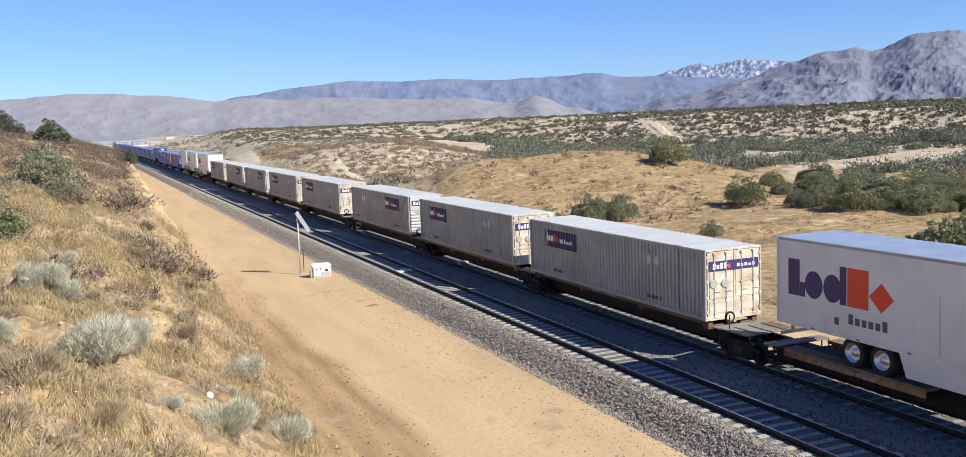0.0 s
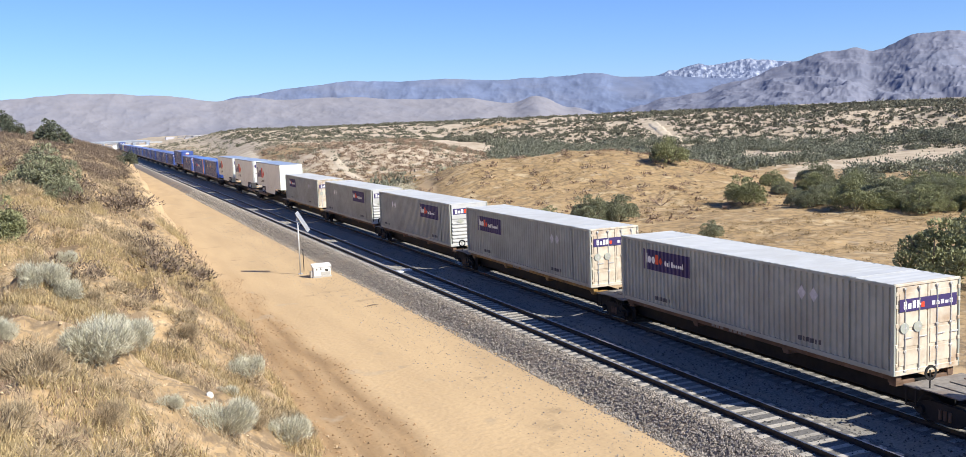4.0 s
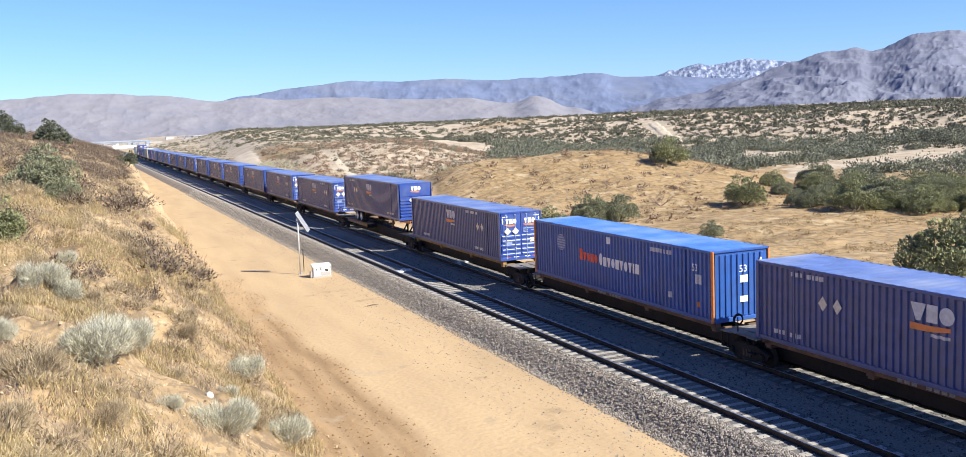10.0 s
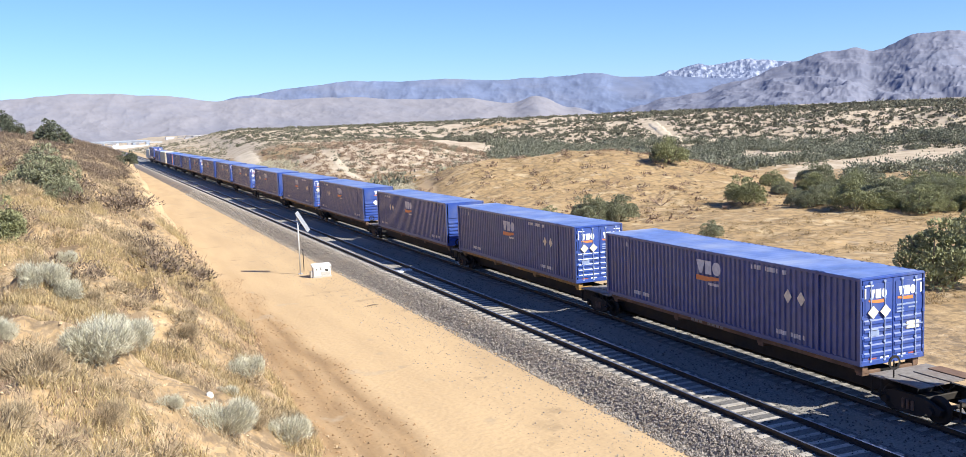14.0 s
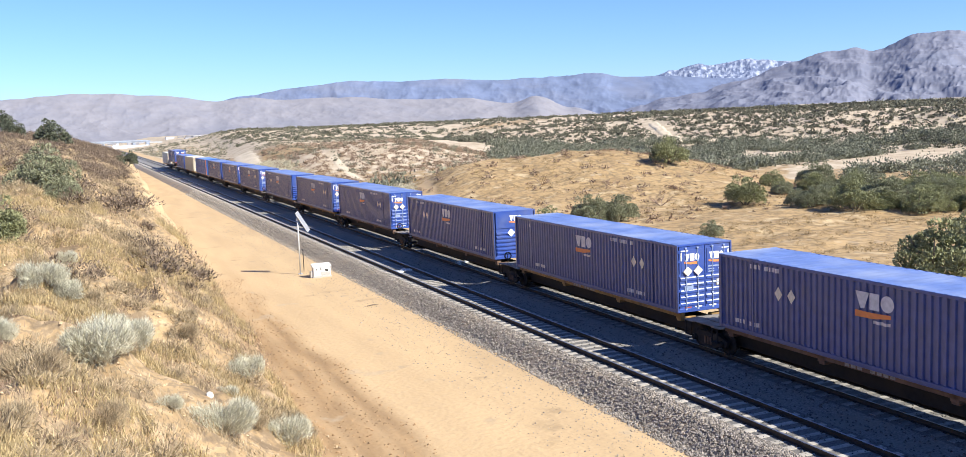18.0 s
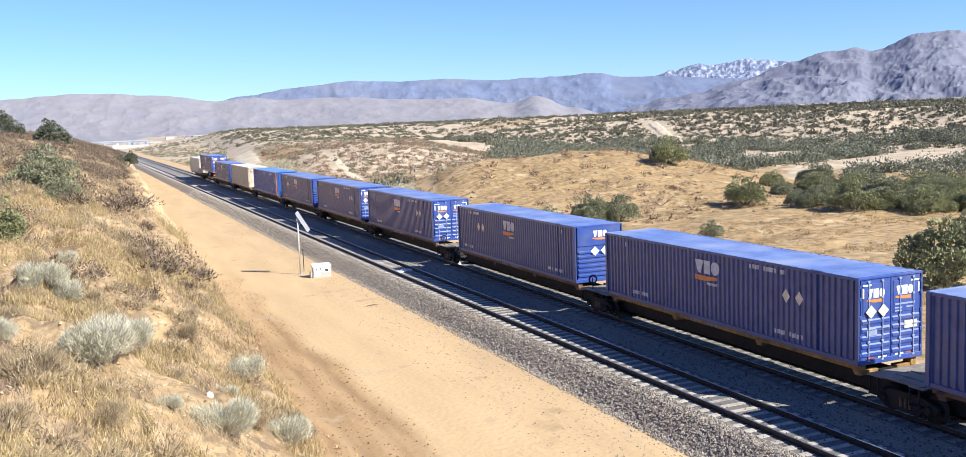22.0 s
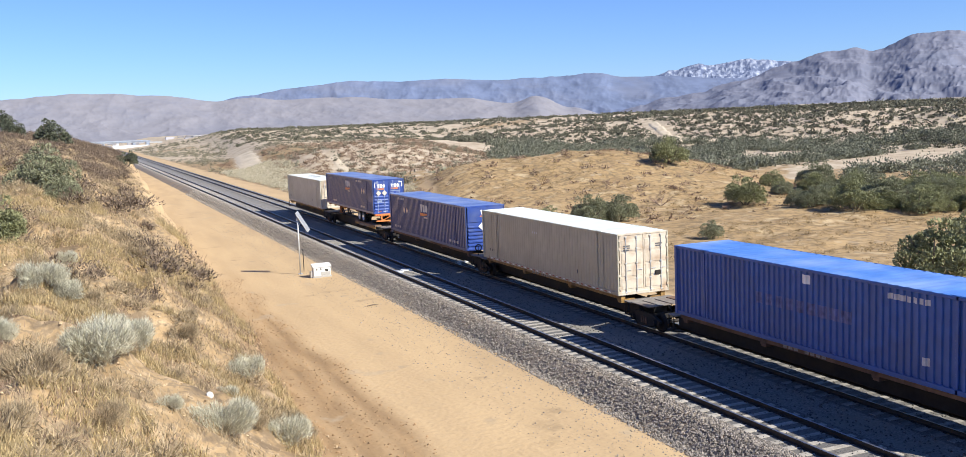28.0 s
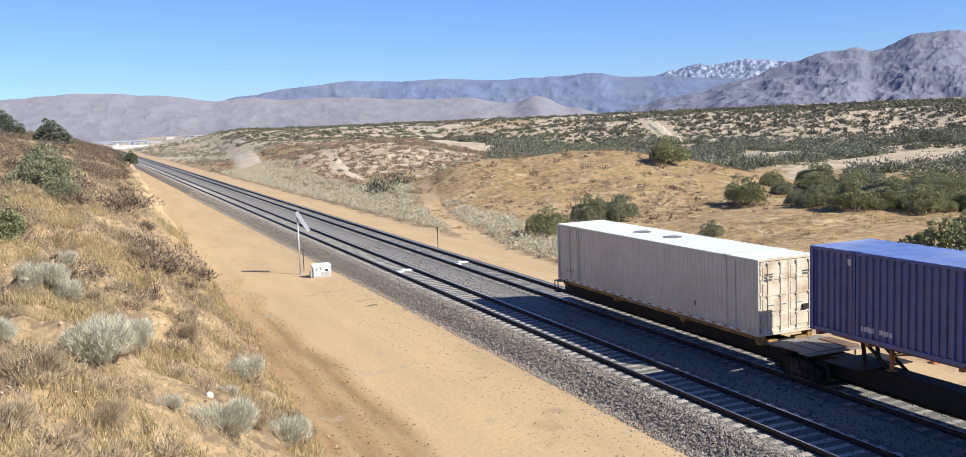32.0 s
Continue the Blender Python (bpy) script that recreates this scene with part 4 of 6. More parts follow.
        if kind == "white":
            for y in (7.8, 10.3):
                part("roof_patch", B().lathe([(0.0, 0.0), (0.022, 0.0), (0.018, 0.38), (0.0, 0.42)], "z", (0.1, y, HGT), 18), M_GRIME, c, "dark round stain on the roof")
        decal("dent_patch", 4.0, 4.15, 0.55, 0.75, M_DARKTXT, c)
    return c


M_FADED = mat("faded_lettering_ghost", (0.10, 0.13, 0.30), 0.55, var=0.4, scale=5)
M_REDDIRT = mat("faded_red_reflector", (0.35, 0.08, 0.05), 0.5, var=0.2, scale=6)


def add_text(parent, words, a, off, z, size, face):
    """Raised letters on the leading end or on the near side wall."""
    cu = bpy.data.curves.new("number", "FONT")
    cu.body, cu.size, cu.align_x, cu.extrude = words, size, "CENTER", 0.002
    cu.materials.append(M_SIGNWHITE)
    tmp = bpy.data.objects.new("number_curve", cu)
    me = bpy.data.meshes.new_from_object(tmp)
    bpy.data.objects.remove(tmp)
    ob = new("number_mark", me)
    ob.parent = parent
    if face == "end":
        ob.matrix_local = pose(a + 0.05, off, z, 90, 0, 0)
    else:
        ob.matrix_local = pose(off, a, z, 90, 0, -90)
    if not me.materials:
        me.materials.append(M_SIGNWHITE)
    return ob


# ---- trailers and chassis ----
def road_wheel(parent, x, y, z, r=0.5):
    s = -1 if x < 0 else 1
    w = part("wheel", B().lathe([(s * -0.13, r - 0.1), (s * -0.14, r - 0.04), (s * -0.10, r), (s * 0.10, r), (s * 0.14, r - 0.04), (s * 0.13, r - 0.17)], "x", (0, 0, 0), 24), M_BLACK, parent, "black rubber tyre", True, (x, y, z))
    part("rim", B().lathe([(s * 0.13, r - 0.17), (s * 0.10, r - 0.2), (s * 0.02, r - 0.24), (s * 0.0, 0.16), (s * 0.08, 0.13), (s * 0.09, 0.0)], "x", (0, 0, 0), 20), M_ALU, w, "bright aluminium rim", True)
    return w


def running_gear(t, ya, frame_mat, z0):
    """Twin axles with double wheels, springs and a slider frame at ya."""
    for y in (ya, ya + 1.25):
        for x in (-1.12, 1.12, -0.80, 0.80):
            road_wheel(t, x, y, 0.5)
        part("axle", B().tube((-1.05, y, 0.5), (1.05, y, 0.5), 0.065, n=8), M_STEELDK, t)
    part("slider_frame", B().box(-0.55, -0.4, ya - 0.8, ya + 2.0, 0.62, z0, 0.01).box(0.4, 0.55, ya - 0.8, ya + 2.0, 0.62, z0, 0.01).box(-0.5, 0.5, ya + 0.5, ya + 0.7, 0.6, 0.8, 0.01), frame_mat, t)


def landing_gear(t, y, frame_mat, z0, foot_z=0.16):
    for x in (-0.85, 0.85):
        b = B().box(x - 0.07, x + 0.07, y - 0.07, y + 0.07, foot_z + 0.3, z0, 0.01).box(x - 0.05, x + 0.05, y - 0.05, y + 0.05, foot_z, foot_z + 0.4, 0.008).box(x - 0.14, x + 0.14, y - 0.13, y + 0.13, foot_z - 0.04, foot_z, 0.01)
        part("landing_leg", b, frame_mat, t)
        part("leg_brace", B().tube((x, y, foot_z + 0.45), (x * 0.6, y - 0.9 if y > 8 else y + 0.9, z0), 0.035, n=6), frame_mat, t)
    part("leg_crossbar", B().tube((-0.85, y, foot_z + 0.5), (0.85, y, foot_z + 0.5), 0.03, n=6), frame_mat, t)


def build_trailer(doors_first, label):
    """Box trailer on a flat car; its base is the deck, the box starts 0.95 m up."""
    t = thing("box_trailer", (0, 0, 0), label, "trailer", "trailers on the train")
    hx, z0, z1 = 1.295, 0.93, 4.02
    for s in (-1, 1):
        part("side_wall", B().box(s * hx - 0.02, s * hx + 0.02, 0.08, LEN - 0.08, z0 + 0.1, z1 - 0.06), M_WHITE, t)
        part("bottom_rail", B().box(s * hx - 0.035, s * hx + 0.03, 0.0, LEN, z0, z0 + 0.14, 0.01), M_WHITE, t)
        part("top_rail", B().box(s * hx - 0.035, s * hx + 0.03, 0.0, LEN, z1 - 0.1, z1, 0.012), M_GREY, t, "dull grey top rail")
        for k in range(12):
            y = 0.9 + k * 1.3
            part("panel_seam", B().box(s * hx - 0.022, s * hx + 0.022, y, y + 0.05, z0 + 0.14, z1 - 0.1), M_WHITE, t)
        for y in (0.0, LEN - 0.1):
            part("corner_post", B().box(s * hx - 0.06, s * hx + 0.028, y, y + 0.1, z0, z1, 0.02), M_GALV if doors_first and y == 0 else M_WHITE, t)
        for k in range(15):
            part("side_light", B().box(s * hx + s * 0.03 - 0.008, s * hx + s * 0.03 + 0.008, 0.6 + k * 1.05, 0.75 + k * 1.05, z0 + 0.04, z0 + 0.09), M_REDDIRT if k % 2 else M_SIGNWHITE, t)
    part("roof", B().box(-hx, hx, 0.0, LEN, z1 - 0.03, z1 + 0.006, 0.01), M_ROOFALU, t, "silvery aluminium roof")
    part("underframe", B().box(-hx + 0.05, hx - 0.05, 0.05, LEN - 0.05, z0 + 0.01, z0 + 0.09), M_STEELDK, t)
    part("rear_wall", B().box(-hx + 0.04, hx - 0.04, LEN - 0.06, LEN - 0.01, z0, z1 - 0.04), M_WHITE, t)
    part("front_wall", B().box(-hx + 0.04, hx - 0.04, 0.012, 0.06, z0, z1 - 0.04), M_WHITE, t)
    if doors_first:
        for s in (-1, 1):
            x0, x1 = (-1.2, -0.01) if s < 0 else (0.01, 1.2)
            d = part("door", B().box(x0, x1, -0.03, 0.01, z0 + 0.16, z1 - 0.14, 0.01), M_WHITE, t)
            part("lock_rod", B().tube((s * 0.3, -0.05, z0 + 0.1), (s * 0.3, -0.05, z1 - 0.1), 0.018, n=6), M_GALV, d)
            for z in (z0 + 0.6, z0 + 1.5, z1 - 0.8):
                part("hinge", B().box(s * 1.2 - 0.03, s * 1.2 + 0.03, -0.045, 0.0, z, z + 0.12, 0.008), M_GALV, d)
        for shape, x0, x1, tall, m in (("block", -1.1, -0.88, 0.5, M_PURPLE), ("disc", -0.86, -0.52, 0.38, M_PURPLE), ("disc", -0.5, -0.2, 0.38, M_PURPLE), ("block", -0.26, -0.16, 0.5, M_PURPLE), ("block", -0.15, 0.18, 0.5, M_RED), ("diamond", 0.18, 0.56, 0.38, M_RED)):
            end_shape("mark", shape, x0, x1, z0 + 2.1, z0 + 2.1 + tall, -0.03, m, t)
        word_end(t, 0.0, 0.5, z0 + 1.86, 0.14, -0.034, [(M_DARKTXT, 1), (M_DARKTXT, 0.7), (M_DARKTXT, 0.7)])
        word_end(t, -1.08, -0.2, z0 + 1.28, 0.12, -0.034, [(M_DARKTXT, 1)] * 7)
        part("rear_bumper", B().box(-1.15, 1.15, -0.06, 0.06, 0.42, 0.52, 0.01).box(-0.7, -0.6, -0.05, 0.05, 0.5, z0, 0.01).box(0.6, 0.7, -0.05, 0.05, 0.5, z0, 0.01), M_GALV, t, "pale steel underride bumper")
        part("rear_sill", B().box(-1.25, 1.25, -0.035, 0.02, z0, z0 + 0.14, 0.01), M_GALV, t)
        running_gear(t, 3.35, M_STEELDK, z0)
        landing_gear(t, 13.3, M_STEELDK, z0)
        skirt = (5.35, 11.6)
        part("mud_flap", B().box(-1.25, -0.65, 2.55, 2.57, 0.15, z0, 0.004), M_WHITE, t, "white mud flap")
    else:
        part("nose_panel", B().box(-1.1, 1.1, 0.0, 0.014, z0 + 0.5, z1 - 0.3, 0.004), M_WHITE, t)
        part("vent_box", B().box(-0.15, 0.2, -0.03, 0.014, z0 + 1.6, z0 + 1.95, 0.01), M_DARKTXT, t, "dark square vent")
        running_gear(t, 11.3, M_STEELDK, z0)
        landing_gear(t, 2.9, M_STEELDK, z0)
        skirt = (4.0, 10.6)
        part("rear_bumper", B().box(-1.15, 1.15, LEN - 0.06, LEN + 0.06, 0.42, 0.52, 0.01).box(-0.7, -0.6, LEN - 0.05, LEN + 0.05, 0.5, z0, 0.01), M_GALV, t)
    for x in (-1.27, 1.24):
        b = B().sheet([(skirt[0] + 0.35, 0.18), (skirt[1] - 0.3, 0.18), (skirt[1], z0 + 0.02), (skirt[0], z0 + 0.02)], 0.03)
        b.v = [(x + p[0], p[1], p[2]) for p in b.v]
        part("side_skirt", b, M_WHITE, t, "white aerodynamic side skirt")
    for k in range(13):
        for d in (0.0, 0.2):
            part("reflector", B().box(-hx - 0.034, -hx - 0.03, 1.0 + k * 1.12 + d, 1.12 + k * 1.12 + d, z0 + 0.03, z0 + 0.1), M_DARKTXT, t)
    for y in (2.2, 4.1, 6.3, 9.0):
        part("rain_streak", B().box(-hx - 0.0225, -hx - 0.021, y, y + 0.05, z0 + 0.2, z0 + 0.9 + 0.12 * y), M_STREAK, t, "faint grey rain streak")
    # big side mark in plain blocks
    xs = -hx - 0.022
    for shape, y0, y1, tall, m in (("block", 14.98, 15.55, 1.28, M_PURPLE), ("block", 14.7, 14.96, 0.5, M_PURPLE), ("disc", 13.85, 14.72, 0.96, M_PURPLE), ("disc", 12.98, 13.82, 0.96, M_PURPLE), ("block", 12.76, 13.06, 1.28, M_PURPLE),
                                   ("block", 11.8, 12.72, 1.28, M_RED), ("diamond", 10.75, 11.78, 0.96, M_RED)):
        side_shape("mark", shape, y0, y1, z0 + 1.1, z0 + 1.1 + tall, m, t, "large purple plain mark" if m is M_PURPLE else "large orange-red plain mark", xs)
    y = 12.7
    for k in range(6):
        part("mark", B().box(-hx - 0.026, -hx - 0.022, y - 0.24, y - 0.04, z0 + 0.52, z0 + (0.86 if k in (0, 5) else 0.76)), M_DARKTXT, t)
        y -= 0.29
    part("data_label", B().box(-hx - 0.026, -hx - 0.022, 13.1, 13.3, z0 + 0.4, z0 + 0.65), M_DARKTXT, t)
    return t


M_ROOFALU = mat("dull_aluminium_roof", (0.50, 0.55, 0.62), 0.38, 0.55, var=0.12, scale=1.2)


def build_chassis(doors_first, label):
    """Orange container chassis: rails, bolsters, legs and wheels; a container rests on it at 0.98 m."""
    t = thing("container_chassis", (0, 0, 0), label, "trailer chassis", "chassis on the train")
    z0 = 0.80
    for s in (-1, 1):
        part("main_rail", B().box(s * 0.45 - 0.06, s * 0.45 + 0.06, 0.1, LEN - 0.1, z0 - 0.15, z0 + 0.08, 0.01), M_ORANGEDULL, t)
    for y in (0.12, 2.6, 6, 10, 13.6, LEN - 0.3):
        part("bolster", B().box(-1.22, 1.22, y, y + 0.16, z0, z0 + 0.165, 0.01), M_ORANGEDULL, t)
    if doors_first:
        running_gear(t, 3.6, M_ORANGEDULL, z0)
        landing_gear(t, 13.0, M_ORANGEDULL, z0)
        part("rear_bumper", B().box(-1.15, 1.15, -0.05, 0.06, 0.3, 0.42, 0.01).box(-0.75, -0.63, -0.04, 0.06, 0.4, z0, 0.01).box(0.63, 0.75, -0.04, 0.06, 0.4, z0, 0.01), M_ORANGE, t, "bright orange underride bumper")
        part("tail_beam", B().box(-1.22, 1.22, -0.06, 0.1, z0, z0 + 0.17, 0.01), M_ORANGE, t, "bright orange tail beam")
        for x in (-1.05, -0.85, 0.85, 1.05):
            part("tail_lamp", B().lathe([(-0.075, 0.0), (-0.075, 0.05), (-0.06, 0.055)], "y", (x, 0, z0 + 0.08), 10), M_RED, t)
        part("bumper_brace", B().tube((-0.63, 0, 0.42), (0.3, 0, z0), 0.03, n=6).tube((0.63, 0, 0.42), (-0.1, 0, z0), 0.03, n=6), M_ORANGE, t)
    else:
        running_gear(t, 11.2, M_ORANGEDULL, z0)
        landing_gear(t, 3.2, M_ORANGEDULL, z0)
    return t


M_ORANGEDULL = mat("dirty_orange_steel", (0.40, 0.15, 0.05), 0.7, var=0.25, scale=4, tint=(0.14, 0.08, 0.05), tscale=1.0, tamount=0.7)


# ---- flat cars that carry them ----
def build_flatcar(style, sill_mat, label):
    """A low skeleton car, y from its leading joint at -1.6: sills, cross bearers, end platforms, truck under the joint."""
    c = thing("flat_car", (0, 0, 0), label, "railway car", "cars of the train")
    top = 1.08
    y0, y1 = -1.35, 17.45
    part("centre_sill", B().box(-0.36, 0.36, y0, y1, 0.32, top - 0.06, 0.02), M_STEELDK, c)
    if style != "spine":
        # wheel platform under the trailer's axles, hitch stand at the other end
        ya, yb = (0.2, 6.4) if style == "front" else (9.6, 15.9)
        for s in (-1, 1):
            part("side_sill", B().box(s * 1.27 - 0.025, s * 1.27 + 0.025, ya, yb, 0.86, 1.06, 0.01), sill_mat, c, "weathered side sill")
            part("runway", B().box(s * 1.0 - 0.3, s * 1.0 + 0.3, ya, yb, top - 0.03, top + 0.09, 0.01), M_DECKB, c, "brown deck runway")
            for i in range(9):
                if i != 4:
                    part("code_mark", B().box(s * 1.3 - 0.003, s * 1.3 + 0.003, ya + 4.4 - i * 0.3, ya + 4.62 - i * 0.3, 0.9, 1.02), M_FAINT, c)
        for k in range(4):
            y = ya + 0.3 + k * (yb - ya - 0.6) / 3
            part("cross_bearer", B().box(-1.24, 1.24, y - 0.09, y + 0.09, 0.72, top - 0.04, 0.012), M_STEELDK, c)
        yh, d = (15.0, -1) if style == "front" else (1.1, 1)
        part("hitch_plate", B().box(-0.5, 0.5, yh - 0.45, yh + 0.45, 1.80, 1.86, 0.01), M_STEELDK, c)
        for x in (-0.3, 0.3):
            part("hitch_strut", B().tube((x, yh + 0.3 * d, 0.98), (x, yh + 0.15 * d, 1.8), 0.07, n=8).tube((x, yh + 1.5 * d, 0.98), (x, yh + 0.25 * d, 1.8), 0.06, n=8), M_STEELDK, c, "slanting dark hitch strut")
        part("deck_plate", B().box(-1.2, 1.2, yh - 0.9, yh + 0.7, top - 0.04, top - 0.005, 0.008), M_STEELDK, c)
    else:
        for s in (-1, 1):
            part("side_sill", B().box(s * 1.17 - 0.05, s * 1.17 + 0.05, 0.1, 16.05, 1.09, 1.262, 0.01), sill_mat, c, "weathered side sill")
            for y in (0.25, 5.2, 10.7, 15.7):
                part("pedestal", B().box(s * 1.1 - 0.12, s * 1.1 + 0.13, y - 0.14, y + 0.2, 1.0, 1.286, 0.015), sill_mat, c)
                part("side_arm", B().box(s * 0.8 - 0.4, s * 0.8 + 0.4, y - 0.12, y + 0.16, top - 0.16, top, 0.012), sill_mat, c)
            for i in range(8):
                if i != 3:
                    part("code_mark", B().box(s * 1.224 - 0.003, s * 1.224 + 0.003, 9.4 - i * 0.28, 9.6 - i * 0.28, 1.13, 1.24), M_FAINT, c)
    for y, t in ((-0.85, 0.65), (16.35, 0.6)):
        part("end_platform", B().box(-1.25, 1.25, y, y + t, top - 0.02, top + 0.03, 0.01), M_DECK, c, "worn grey end platform")
        for s in (-1, 1):
            part("step", B().box(s * 1.2 - 0.12, s * 1.2 + 0.12, y + 0.1, y + 0.5, 0.5, 0.54, 0.008).box(s * 1.28 - 0.02, s * 1.28 + 0.02, y + 0.1, y + 0.14, 0.5, top).box(s * 1.28 - 0.02, s * 1.28 + 0.02, y + 0.46, y + 0.5, 0.5, top), M_STEELDK, c)
    for x in (-0.95, -0.32, 0.32, 0.95):
        part("walk_plate", B().box(x - 0.29, x + 0.27, -2.3, -0.8, top + 0.03 + 0.02 * math.sin(9 * x), top + 0.07 + 0.02 * math.sin(9 * x), 0.008), M_RUST if x > 0.5 else M_DECK, c, "worn bridge plate")
    hand = B().tube((-1.0, -1.0, top), (-1.0, -1.0, 1.7), 0.025, n=6)
    hand.lathe([(-0.02, 0.16), (0.02, 0.2), (0.02, 0.24), (-0.02, 0.24), (-0.02, 0.16)], "y", (-1.0, -1.02, 1.62), 14)
    if sill_mat is M_RUST:
        part("hand_brake", hand, M_STEELDK, c, "dark hand brake wheel")
    part("hose", B().tube((0.35, -1.3, 0.95), (0.45, -1.7, 0.6), 0.03, n=6).tube((0.45, -1.7, 0.6), (0.35, -2.1, 0.95), 0.03, n=6), M_BLACK, c)
    build_truck(c, -1.65)
    return c


def build_truck(c, y):
    for s in (-1, 1):
        b = B().sheet([(y - 1.25, 0.55), (y - 1.15, 0.34), (y - 0.7, 0.34), (y - 0.45, 0.16), (y + 0.45, 0.16), (y + 0.7, 0.34), (y + 1.15, 0.34), (y + 1.25, 0.55), (y + 0.6, 0.78), (y - 0.6, 0.78)], 0.14)
        b.v = [(s * 1.0 - 0.07 + p[0], p[1], p[2]) for p in b.v]
        f = part("truck_frame", b, M_STEELDK, c, "cast steel truck frame")
        for d in (-0.88, 0.88):
            part("axle_box", B().lathe([(-0.1, 0.0), (-0.1, 0.13), (0.1, 0.14), (0.1, 0.0)], "x", (s * 1.08, y + d, 0.44), 12), M_STEELDK, f)
        for d in (-0.18, 0.0, 0.18):
            part("spring", B().tube((s * 1.085, y + d, 0.3), (s * 1.085, y + d, 0.6), 0.05, n=8), M_RUST, f)
    for d in (-0.88, 0.88):
        for s in (-1, 1):
            part("wheel", B().lathe([(s * -0.07, 0.0), (s * -0.07, 0.45), (s * -0.035, 0.45), (s * -0.03, 0.425), (s * 0.065, 0.415), (s * 0.07, 0.34), (s * 0.02, 0.30), (s * 0.03, 0.0)], "x", (s * 0.75, y + d, 0.425), 20), M_STEELDK, c, "worn steel wheel", True)
        part("axle", B().tube((-0.75, y + d, 0.425), (0.75, y + d, 0.425), 0.08, n=8), M_STEELDK, c)
    part("bolster", B().box(-1.0, 1.0, y - 0.2, y + 0.2, 0.4, 0.62, 0.02), M_STEELDK, c)


M_DECKB = mat("brown_timber_deck", (0.2, 0.13, 0.085), 0.85, var=0.3, scale=4, tint=(0.3, 0.22, 0.15), tscale=0.7, tamount=0.5)

# prototypes stand beside the line only until they are coupled in below
PROTO = {
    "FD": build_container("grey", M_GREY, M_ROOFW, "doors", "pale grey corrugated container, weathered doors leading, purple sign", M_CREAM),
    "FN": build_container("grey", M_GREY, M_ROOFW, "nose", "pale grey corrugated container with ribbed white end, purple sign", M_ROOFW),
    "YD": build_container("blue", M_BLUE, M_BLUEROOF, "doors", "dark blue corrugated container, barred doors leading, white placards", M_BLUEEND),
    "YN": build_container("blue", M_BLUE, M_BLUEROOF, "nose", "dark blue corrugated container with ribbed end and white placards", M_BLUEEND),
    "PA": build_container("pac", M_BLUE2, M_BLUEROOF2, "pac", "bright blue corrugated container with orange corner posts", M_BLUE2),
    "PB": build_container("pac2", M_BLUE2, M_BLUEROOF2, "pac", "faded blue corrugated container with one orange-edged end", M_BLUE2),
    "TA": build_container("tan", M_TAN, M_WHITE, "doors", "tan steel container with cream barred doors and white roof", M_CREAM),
    "WH": build_container("white", M_OFFWHITE, M_WHITE, "doors", "off-white container with rust-streaked cream doors, last in train", M_CREAM),
    "T1": build_trailer(True, "white box trailer, doors leading, purple and orange mark"),
    "T0": build_trailer(False, "white box trailer, nose leading, purple and orange mark"),
    "C1": build_chassis(True, "orange container chassis with bright tail beam"),
    "C0": build_chassis(False, "dirty orange container chassis, nose leading"),
    "SP": build_flatcar("spine", M_RUST, "brown skeleton container car, grimy and rust-stained"),
    "SY": build_flatcar("spine", M_YELLOW, "weathered yellow skeleton container car"),
    "FL": build_flatcar("front", M_YELLOW, "grimy spine car with brown wheel platform leading"),
    "FR": build_flatcar("rear", M_YELLOW, "grimy spine car with brown wheel platform trailing"),
}
# ---- plants ----
RNG = np.random.default_rng(7)


def tri_mesh(name, tris, material):
    """A mesh of loose triangles from an array (n, 3, 3)."""
    n = len(tris)
    me = bpy.data.meshes.new(name)
    me.vertices.add(n * 3)
    me.vertices.foreach_set("co", np.ascontiguousarray(tris, np.float32).reshape(-1))
    me.loops.add(n * 3)
    me.loops.foreach_set("vertex_index", np.arange(n * 3, dtype=np.int32))
    me.polygons.add(n)
    me.polygons.foreach_set("loop_start", np.arange(n, dtype=np.int32) * 3)
    me.update(calc_edges=True)
    me.materials.append(material)
    return me


def unit(a):
    return a / np.maximum(np.linalg.norm(a, axis=-1, keepdims=True), 1e-9)


def leaf_tris(c, out, size, narrow=0.45):
    """Pointed leaves or sprays at c that grow along out, wide by narrow of their length."""
    n = len(c)
    side = unit(np.cross(out, RNG.normal(size=(n, 3))))
    s = size[:, None]
    return np.stack([c - side * s * narrow - out * s * 0.3, c + side * s * narrow - out * s * 0.3, c + out * s * 0.9], 1)


def crown_tris(blobs, per_area, size, up=0.35):
    """Sprays spread over rounded sub-crowns of (x, y, z, radius, squash)."""
    out = []
    for x, y, z, r, q in blobs:
        n = int(per_area * r * r)
        d = unit(RNG.normal(size=(n, 3)))
        d[:, 2] = np.where(d[:, 2] < -0.55, -d[:, 2], d[:, 2])
        rad = r * (0.72 + 0.36 * RNG.random((n, 1)) ** 0.7)
        c = np.array([x, y, z]) + d * rad * np.array([1, 1, q])
        g = unit(d + RNG.normal(size=(n, 3)) * 0.55 + np.array([0, 0, up]))
        out.append(leaf_tris(c, g, size * (0.6 + 0.8 * RNG.random(n))))
    t = np.concatenate(out)
    return t[t[:, :, 2].min(1) > 0.02]


